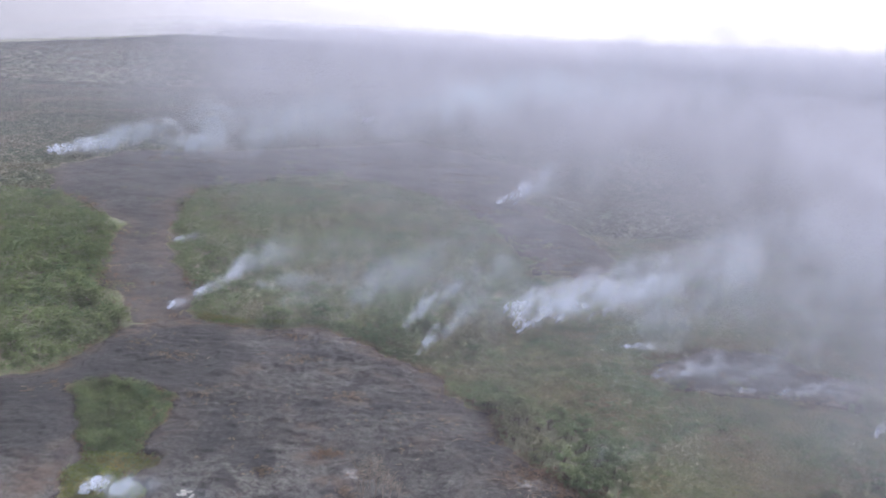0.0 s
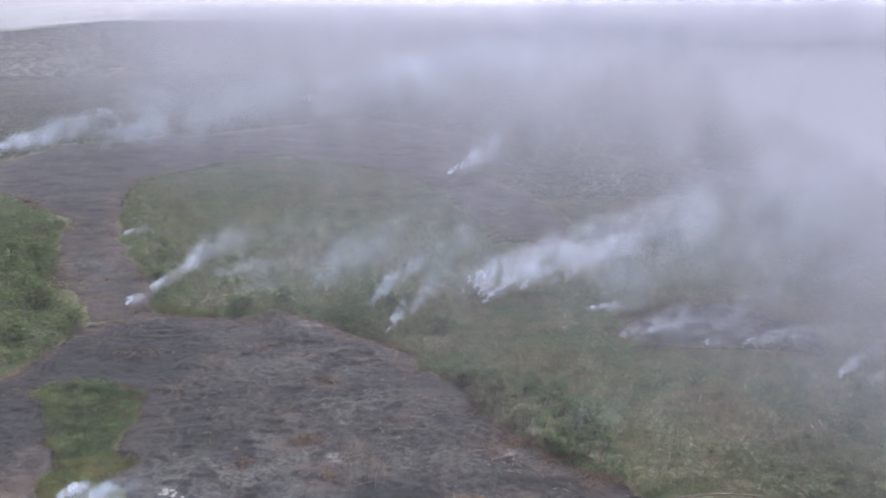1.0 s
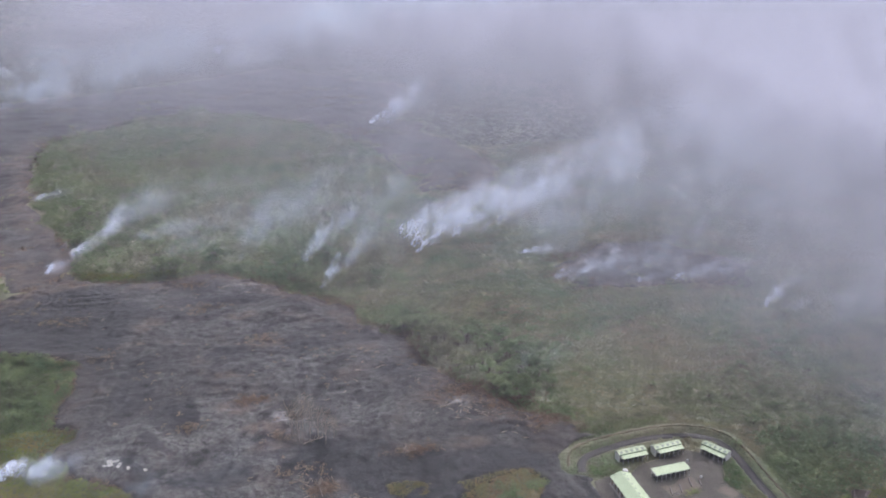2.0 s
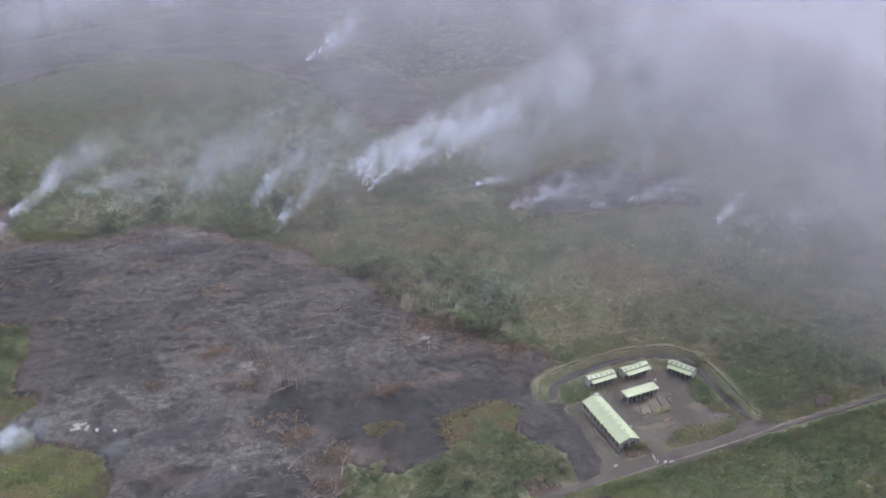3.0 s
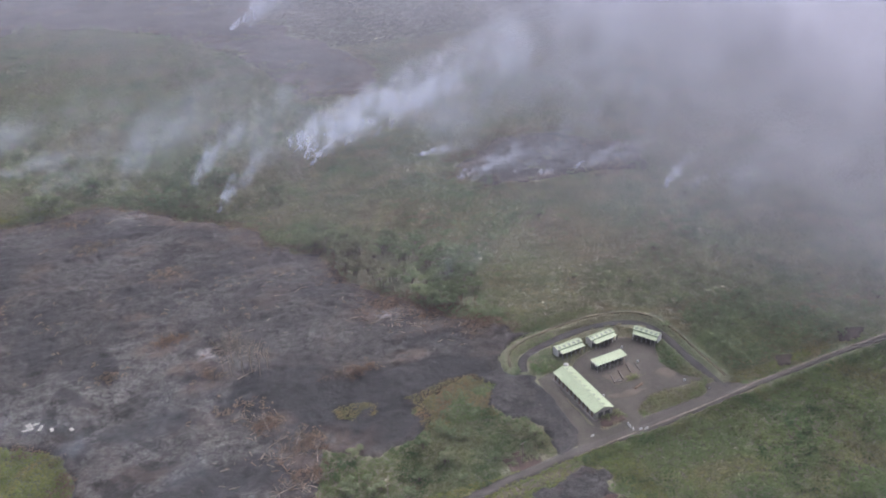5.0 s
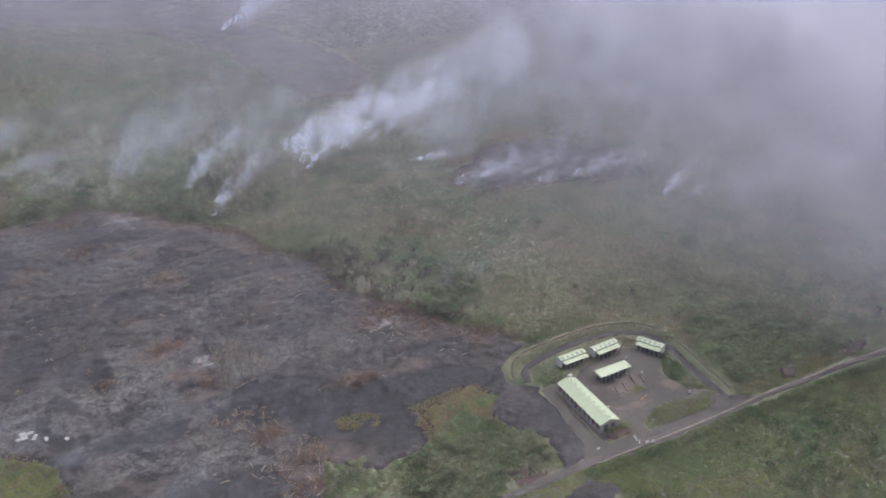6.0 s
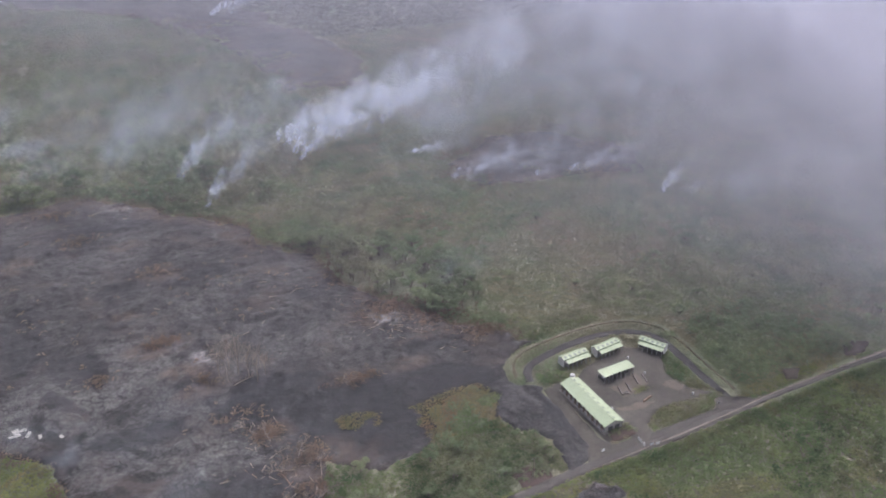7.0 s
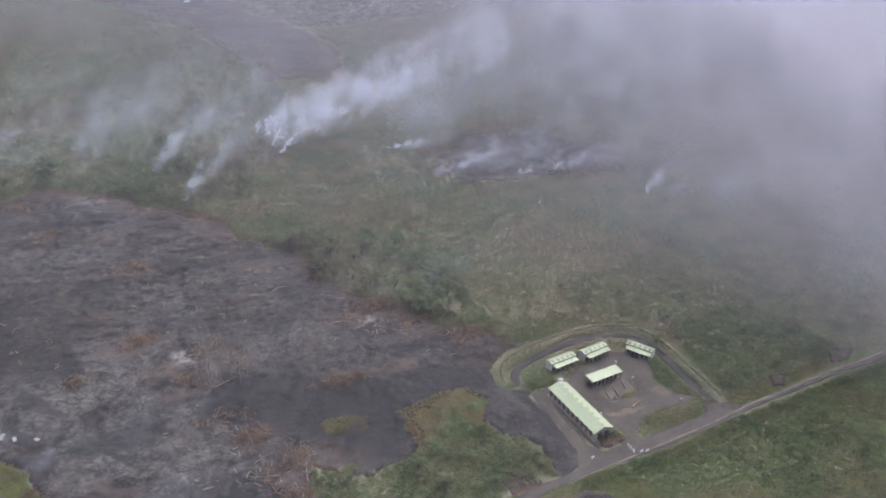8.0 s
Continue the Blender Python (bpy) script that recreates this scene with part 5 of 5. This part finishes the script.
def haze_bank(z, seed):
    """A broad, thin sheet of smoke haze over the land, its opacity set by bearing and distance from the camera's start.
    """
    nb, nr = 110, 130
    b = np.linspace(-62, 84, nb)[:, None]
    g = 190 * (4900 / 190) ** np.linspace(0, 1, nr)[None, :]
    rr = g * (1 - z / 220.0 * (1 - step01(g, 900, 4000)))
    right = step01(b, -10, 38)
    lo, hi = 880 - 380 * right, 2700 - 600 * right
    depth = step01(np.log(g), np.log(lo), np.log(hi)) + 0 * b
    # haze put into opacity by camera bearing; 0.027 veils the near ground too
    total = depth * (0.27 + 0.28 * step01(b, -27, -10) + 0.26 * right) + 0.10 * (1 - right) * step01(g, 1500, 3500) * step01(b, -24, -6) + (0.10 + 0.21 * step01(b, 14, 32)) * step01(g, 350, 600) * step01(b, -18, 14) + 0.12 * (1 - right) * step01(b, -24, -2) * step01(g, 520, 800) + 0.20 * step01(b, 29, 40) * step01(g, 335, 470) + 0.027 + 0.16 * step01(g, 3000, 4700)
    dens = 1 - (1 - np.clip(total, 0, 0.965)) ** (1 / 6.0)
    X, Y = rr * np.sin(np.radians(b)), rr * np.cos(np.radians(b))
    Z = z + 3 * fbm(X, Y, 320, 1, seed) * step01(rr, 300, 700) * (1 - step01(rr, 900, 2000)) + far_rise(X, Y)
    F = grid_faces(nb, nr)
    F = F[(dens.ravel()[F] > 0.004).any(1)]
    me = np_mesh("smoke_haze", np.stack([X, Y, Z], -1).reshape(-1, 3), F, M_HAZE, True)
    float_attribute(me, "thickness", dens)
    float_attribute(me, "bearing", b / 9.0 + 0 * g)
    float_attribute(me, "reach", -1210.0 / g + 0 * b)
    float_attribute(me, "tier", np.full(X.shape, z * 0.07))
    tagged(new("smoke_haze", me), "thin grey-lilac smoke haze sheet graded outward from the camera start", "smoke", "", "stuff")


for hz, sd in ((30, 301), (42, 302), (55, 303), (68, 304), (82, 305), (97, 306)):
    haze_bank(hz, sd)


# ------------------------------------------------------------------ buildings
def slab_from(bm, quad, thick):
    """A plate from four corners, thickened downwards."""
    up = [bm.verts.new(p) for p in quad]
    lo = [bm.verts.new((p[0], p[1], p[2] - thick)) for p in quad]
    bm.faces.new(up)
    bm.faces.new(lo[::-1])
    for i in range(4):
        j = (i + 1) % 4
        bm.faces.new((up[j], up[i], lo[i], lo[j]))


def plate(quad, thick):
    bm = bmesh.new()
    slab_from(bm, quad, thick)
    bmesh.ops.recalc_face_normals(bm, faces=bm.faces[:])
    return bm


def sheet_roof(name, root, x0, x1, y0, z0, y1, z1, bays):
    """A metal roof slope in sheets with raised seams."""
    slope = part(name, plate([(x0, y0, z0), (x1, y0, z0), (x1, y1, z1), (x0, y1, z1)], 0.10), M_ROOF, root)
    for k in range(bays + 1):
        x = x0 + (x1 - x0) * k / bays
        part("seam", plate([(x - 0.04, y0, z0 + 0.05), (x + 0.04, y0, z0 + 0.05), (x + 0.04, y1, z1 + 0.05), (x - 0.04, y1, z1 + 0.05)], 0.06), M_ROOF, slope)
    return slope


def gable_wall(x, pts, thick=0.2):
    """An end wall in the plane of the ends."""
    bm = bmesh.new()
    a = [bm.verts.new((x, y, z)) for y, z in pts]
    b = [bm.verts.new((x + thick, y, z)) for y, z in pts]
    bm.faces.new(a)
    bm.faces.new(b[::-1])
    for i in range(len(pts)):
        j = (i + 1) % len(pts)
        bm.faces.new((a[j], a[i], b[i], b[j]))
    bmesh.ops.recalc_face_normals(bm, faces=bm.faces[:])
    return bm


def drop_off_shed(m, length=13.0):
    """Stepped metal roof with dark skylights, white ends, an awning towards the yard."""
    root = thing("drop_off_shed", m, "pale green drop-off shed with dull skylights and pale ends", "shed", "drop-off sheds")
    h = length / 2
    upper = sheet_roof("roof_slope", root, -h - 0.3, h + 0.3, -1.3, 4.1, 0.9, 4.75, 8)
    sheet_roof("roof_slope", root, -h - 0.3, h + 0.3, 3.3, 3.5, 0.9, 4.75, 8)
    sheet_roof("awning", root, -h + 0.6, h + 0.1, -3.6, 3.05, -1.25, 3.6, 8)
    part("fascia", boxed(-h - 0.2, -1.28, 3.5, h + 0.2, -1.16, 3.98), M_FASCIA, root, "dark green metal fascia")
    part("ridge_cap", boxed(-h - 0.3, 0.75, 4.74, h + 0.3, 1.05, 4.84), M_ROOF, root)
    for k in range(5):
        x = -h + length * (k + 0.5) / 5
        part("skylight", plate([(x - 0.6, -0.95, 4.26), (x + 0.6, -0.95, 4.26), (x + 0.6, 0.35, 4.645), (x - 0.6, 0.35, 4.645)], 0.08), M_SKYLIGHT, upper, "dull grey-green roof skylight")
    for x in (-h, h - 0.2):
        part("end_wall", gable_wall(x, [(-1.2, 0), (3.1, 0), (3.1, 3.4), (0.9, 4.6), (-1.2, 3.98)]), M_WHITE, root, "white painted end wall")
    part("back_wall", boxed(-h + 0.2, 2.9, 0, h - 0.2, 3.1, 3.4), M_WALL, root)
    for k in range(6):
        x = -h + 0.8 + (length - 1.0) * k / 5
        part("post", boxed(x - 0.09, -3.4, 0, x + 0.09, -3.22, 3.02), M_STEEL, root)
    # unseen bins: dark boxes added to fill the shaded openings under the awning
    for k in range(4):
        x = -h + length * (k + 0.5) / 4
        part("bin", boxed(x - 1.2, -1.0, 0, x + 1.2, 1.4, 1.5, 0.06), M_SHADEBOX, root, "dark bin-like box added to fill the shade under the roof")
    return root


def long_shed(m, length=31.5):
    """The long recycling shed: gable roof, vents by the ridge, open bays in the walls."""
    root = thing("recycling_shed", m, "long pale green metal-roofed shed with vents along its ridge", "shed")
    h, w = length / 2, 4.2
    sheet_roof("roof_slope", root, -h - 0.5, h + 0.5, -w - 0.5, 3.5, 0, 5.3, 20)
    east = sheet_roof("roof_slope", root, -h - 0.5, h + 0.5, w + 0.5, 3.5, 0, 5.3, 20)
    part("ridge_cap", boxed(-h - 0.5, -0.2, 5.28, h + 0.5, 0.2, 5.38), M_ROOF, root)
    for k in range(9):
        x = -h + length * (k + 0.5) / 9
        part("roof_vent", plate([(x - 0.55, 1.35, 4.86), (x + 0.55, 1.35, 4.86), (x + 0.55, 0.45, 5.22), (x - 0.55, 0.45, 5.22)], 0.12), M_SKYLIGHT, east, "dull grey-green roof vent")
    for x in (-h, h - 0.2):
        part("end_wall", gable_wall(x, [(-w, 0), (w, 0), (w, 3.45), (0, 5.1), (-w, 3.45)]), M_WALL, root, "pale end wall")
        # solid dark panels stand in for the shade inside end doorways
        part("end_door", boxed(x - 0.04, -2.6, 0.1, x + 0.24, -0.4, 2.6), M_DARK, root, "solid dark panel painted as doorway shade")
        part("end_door", boxed(x - 0.04, 0.6, 0.1, x + 0.24, 2.8, 2.6), M_DARK, root, "solid dark panel painted as doorway shade")
    for y in (-w, w - 0.2):
        for k in range(10):
            x = -h + length * k / 10
            part("wall_panel", boxed(x + 0.25, y, 0, x + 1.5, y + 0.2, 3.3), M_BROWNWALL, root, "dark brown wall panel")
            part("low_wall", boxed(x + 1.5, y, 0, x + length / 10 + 0.25, y + 0.2, 1.0), M_WALL, root)
            part("post", boxed(x + 0.02, y - 0.05, 0, x + 0.25, y + 0.25, 3.5), M_STAIN, root, "grey painted post")
    part("floor_slab", boxed(-h - 0.8, -w - 0.8, -0.2, h + 0.8, w + 0.8, 0.03), M_CONCRETE, root)
    return root


def open_shelter(m, length=15.5):
    """A single-slope roof on posts with a low back wall."""
    root = thing("open_shelter", m, "pale green single-slope metal shelter on posts", "shelter")
    h = length / 2
    sheet_roof("roof_slope", root, -h - 0.4, h + 0.4, -2.7, 3.7, 2.7, 3.95, 10)
    part("beam", boxed(-h, -2.35, 3.35, h, -2.15, 3.58), M_WHITE, root)
    part("beam", boxed(-h, 2.15, 3.5, h, 2.35, 3.78), M_STEEL, root)
    for k in range(8):
        x = -h + 0.1 + (length - 0.2) * k / 7
        part("post", boxed(x - 0.1, -2.35, 0, x + 0.1, -2.15, 3.4), M_STEEL, root)
        part("post", boxed(x - 0.1, 2.15, 0, x + 0.1, 2.35, 3.6), M_STEEL, root)
    part("back_wall", boxed(-h, 1.9, 0, h, 2.1, 1.4), M_WALL, root)
    # added dark boxes again, filling the shade below the shelter roof
    for k in range(5):
        x = -h + length * (k + 0.5) / 5
        part("bin", boxed(x - 1.1, -0.6, 0, x + 1.1, 1.4, 1.5, 0.06), M_SHADEBOX, root, "dark bin-like box added to fill the shade under the roof")
    return root


def heading_pose(x0, y0, x1, y1, z=0.17):
    x, y = (x0 + x1) / 2, (y0 + y1) / 2
    return pose(x, y, float(gz(x, y)) + z, 0, 0, math.degrees(math.atan2(y1 - y0, x1 - x0)))


M_STAIN = plain_material("grey_painted_post", (0.20, 0.19, 0.17), (0.30, 0.28, 0.26), 1.0, 0.8)
M_FASCIA = plain_material("dark_green_fascia", (0.07, 0.11, 0.07), (0.11, 0.16, 0.10), 1.0, 0.5)
# near-black tone for boxes that fill the shade under roofs
M_SHADEBOX = plain_material("under_roof_shade_box", (0.04, 0.045, 0.045), (0.09, 0.085, 0.08), 0.8, 0.6)
M_BROWNWALL = plain_material("brown_wall", (0.10, 0.075, 0.055), (0.17, 0.125, 0.095), 0.9, 0.9)
M_TIMBER = plain_material("orange_timber", (0.15, 0.105, 0.075), (0.22, 0.16, 0.11), 1.2, 0.85, 0.3)
long_shed(heading_pose(103.5, 309, 105.8, 277.5))
drop_off_shed(heading_pose(108, 324, 121, 326))
drop_off_shed(heading_pose(125, 325, 138.5, 327.5))
drop_off_shed(heading_pose(148.5, 325, 155, 315), 12.0)
open_shelter(heading_pose(118, 308, 134, 310))


# ------------------------------------------------------------------ small things in the yard and along the road
def simple(name, bm, mat, m, label, category, group=""):
    me = bpy.data.meshes.new(name)
    bm.to_mesh(me)
    bm.free()
    me.materials.append(mat)
    ob = new(name, me)
    ob.matrix_basis = m
    return tagged(ob, label, category, group)


def on_ground(x, y, turn=0.0, z=0.0):
    return pose(x, y, float(gz(x, y)) + z, 0, 0, turn)


def barrier(m):
    """A tapered road barrier."""
    bm = bmesh.new()
    prof = [(-0.32, 0), (0.32, 0), (0.28, 0.18), (0.12, 0.45), (0.1, 0.85), (-0.1, 0.85), (-0.12, 0.45), (-0.28, 0.18)]
    a = [bm.verts.new((-0.8, y, z)) for y, z in prof]
    b = [bm.verts.new((0.8, y, z)) for y, z in prof]
    bm.faces.new(a)
    bm.faces.new(b[::-1])
    for i in range(8):
        bm.faces.new((a[(i + 1) % 8], a[i], b[i], b[(i + 1) % 8]))
    bmesh.ops.recalc_face_normals(bm, faces=bm.faces[:])
    return simple("road_barrier", bm, M_WHITE, m, "white road barrier at the station's entrance", "barrier", "road barriers")


first = barrier(on_ground(112.2, 269, 80, 0.3))
for bx, by, bt in ((112.0, 267.2, 75), (112.2, 265.4, 60), (114.9, 264.3, 10), (117.2, 263.8, 5)):
    copy_thing(first, on_ground(bx, by, bt, 0.42))
copy_thing(first, on_ground(95.8, 268.5, 20, 0.1))


def tank(m):
    root = thing("water_tank", m, "white water tank behind the long shed", "tank")
    bm = bmesh.new()
    bmesh.ops.create_cone(bm, cap_ends=True, segments=20, radius1=1.1, radius2=1.1, depth=2.6, matrix=Matrix.Translation((0, 0, 1.4)))
    part("body", bm, M_WHITE, root)
    bm = bmesh.new()
    bmesh.ops.create_cone(bm, cap_ends=True, segments=20, radius1=1.12, radius2=0.25, depth=0.4, matrix=Matrix.Translation((0, 0, 2.9)))
    part("lid", bm, M_WHITE, root)
    return root


tank(on_ground(107.4, 313.6, 0, 0.1))
for i, (bx, by, bt) in enumerate(((122.0, 298.6, 78), (126.6, 299.6, 78), (132.4, 303.2, 78), (136.5, 302.5, 78))):
    simple("bay_kerb", boxed(-3.0, -0.25, 0, 3.0, 0.25, 0.55, 0.05), M_CONCRETE, on_ground(bx, by, bt, 0.15), "low concrete bay kerb in the yard", "kerb", "bay kerbs")
simple("timber_kerb", boxed(-2.6, -0.35, 0, 2.6, 0.35, 0.5, 0.05), M_TIMBER, on_ground(129.5, 289.7, 22, 0.15), "orange-brown timber kerb in the yard", "kerb")


def rubble_pile(x, y, rad, high, mat, label, seed):
    bm = bmesh.new()
    bmesh.ops.create_icosphere(bm, subdivisions=3, radius=1.0)
    for v in bm.verts:
        n = 0.75 + 0.6 * noise.noise(v.co * 2.2 + Vector((seed, 0, 0)))
        v.co = Vector((v.co.x * rad * n, v.co.y * rad * n, max(v.co.z, -0.1) * high * n))
    return simple("rubble_pile", bm, mat, on_ground(x, y, 0, 0.12), label, "pile")


rv = np.random.default_rng(15)
P = np.stack([rv.uniform(102, 114, 70), rv.uniform(272, 279.5, 70)], 1)
P = P[inward([(103, 278.5), (113, 279), (114, 272.5), (102, 272)], P[:, 0], P[:, 1]) > 0]
P = P[P[:, 1] > 274]
plant_mass("planting_bed", P, rv.uniform(0.5, 1.0, len(P)), rv.uniform(0.6, 1.5, len(P)), 9, 0.4, M_BRUSH, "green bushes in a soil bed at the shed's end", "plants", 617, 0.4)
P = scatter(165, 224, 272, 288, 1.1, 63)
P = P[(inward([(164.5, 276.8), (178.8, 274.7), (220, 281.5), (221.3, 284.8), (179.9, 280), (167.9, 281.2)], P[:, 0], P[:, 1]) > -1) & free_ground(P, -0.3)]
plant_mass("grass", P, np.full(len(P), 0.8), rv.uniform(0.3, 0.7, len(P)), 8, 0.45, M_GRASS, "light green grass verge beside the road", "grass", 619, 0.1)
rubble_pile(123.8, 296.5, 1.5, 0.9, M_CONCRETE, "small pale rubble pile in the yard", 1)
rb = np.random.default_rng(5)
P = np.stack([131 + rb.normal(0, 2.2, 60), 296.4 + rb.normal(0, 1.2, 60)], 1)
plant_mass("planting_bed", P, rb.uniform(0.4, 0.8, 60), rb.uniform(0.4, 0.9, 60), 8, 0.4, M_BRUSH, "low green plants in a yard bed", "plants", 611, 0.2)
P = np.stack([rb.uniform(146, 158, 260), rb.uniform(287, 318, 260)], 1)
P = P[free_ground(P, 0.2)]
plant_mass("planting_bed", P, rb.uniform(0.6, 1.1, len(P)), rb.uniform(0.4, 1.2, len(P)), 8, 0.4, M_BRUSH, "green planting between yard and service lane", "plants", 613, 0.1)
P = np.stack([rb.uniform(94, 107, 150), rb.uniform(311, 322, 150)], 1)
P = P[free_ground(P, 0.1)]
plant_mass("planting_bed", P, rb.uniform(0.6, 1.2, len(P)), rb.uniform(0.6, 1.8, len(P)), 8, 0.4, M_BRUSH, "green bushes behind the long shed", "plants", 615, 0.1)
for bx, by in ((112.4, 289.4), (138.5, 305.4), (138, 318.2), (148.9, 285.2)):
    simple("white_bin", boxed(-0.4, -0.35, 0, 0.4, 0.35, 1.05, 0.05), M_WHITE, on_ground(bx, by, 15, 0.16), "small white bin on the yard", "bin", "white bins")


def road_sign(m):
    root = thing("road_sign", m, "small white sign board on a wooden post", "sign")
    part("post", boxed(-0.07, -0.07, 0, 0.07, 0.07, 2.0), M_BARK, root)
    part("board", boxed(-0.6, -0.1, 1.2, 0.6, -0.07, 2.0, 0.01), M_WHITE, root)
    for k in range(3):
        part("text_bar", boxed(-0.45, -0.108, 1.36 + 0.18 * k, 0.4, -0.104, 1.43 + 0.18 * k), M_DARK, root)
    return root


road_sign(on_ground(154.0, 275.0, 20, 0.1))


def utility_pole(m, high=10.0):
    root = thing("utility_pole", m, "weathered wooden utility pole with a crossarm", "pole", "utility poles")
    bm = bmesh.new()
    tube(bm, [(0, 0, -0.5), (0, 0, high * 0.5), (0, 0, high)], [0.17, 0.15, 0.12], 8)
    part("pole", bm, M_DEAD, root)
    part("crossarm", boxed(-1.2, -0.06, high - 0.7, 1.2, 0.06, high - 0.55), M_DEAD, root)
    for x in (-1.05, -0.4, 0.4, 1.05):
        bm = bmesh.new()
        tube(bm, [(x, 0, high - 0.55), (x, 0, high - 0.42), (x, 0, high - 0.33)], [0.05, 0.08, 0.03], 8)
        part("insulator", bm, M_WHITE, root)
    return root


utility_pole(on_ground(11.1, 264.0, 20))
utility_pole(on_ground(64.6, 265.7, 20))


def debris(x, y, turn, tilt, w, l):
    bm = bmesh.new()
    n = 5
    g = [[bm.verts.new((w * (i / n - 0.5), l * (j / n - 0.5), 0.25 * noise.noise(Vector((i * 0.9 + x, j * 0.9, 0))) + 0.4)) for j in range(n + 1)] for i in range(n + 1)]
    for i in range(n):
        for j in range(n):
            bm.faces.new((g[i][j], g[i + 1][j], g[i + 1][j + 1], g[i][j + 1]))
    ext = bmesh.ops.extrude_face_region(bm, geom=bm.faces[:])
    for v in ext["geom"]:
        if isinstance(v, bmesh.types.BMVert):
            v.co.z -= 0.06
    bmesh.ops.recalc_face_normals(bm, faces=bm.faces[:])
    z = float(level(x, y)[0])
    return simple("roof_debris", bm, M_WALL, pose(x, y, z, tilt, 0, turn), "buckled white roofing sheet from a burnt house", "debris", "house debris")


for args in ((-115, 364.5, 20, 14, 2.4, 4.0), (-112.5, 365.5, 70, -10, 2.0, 3.2), (-116.5, 362.5, 120, 8, 1.8, 2.6), (-106, 358.5, 10, 10, 1.4, 2.2), (-110.5, 362, 150, -14, 1.6, 3.0), (-98, 354.2, 35, 6, 1.4, 2.0)):
    debris(*args)
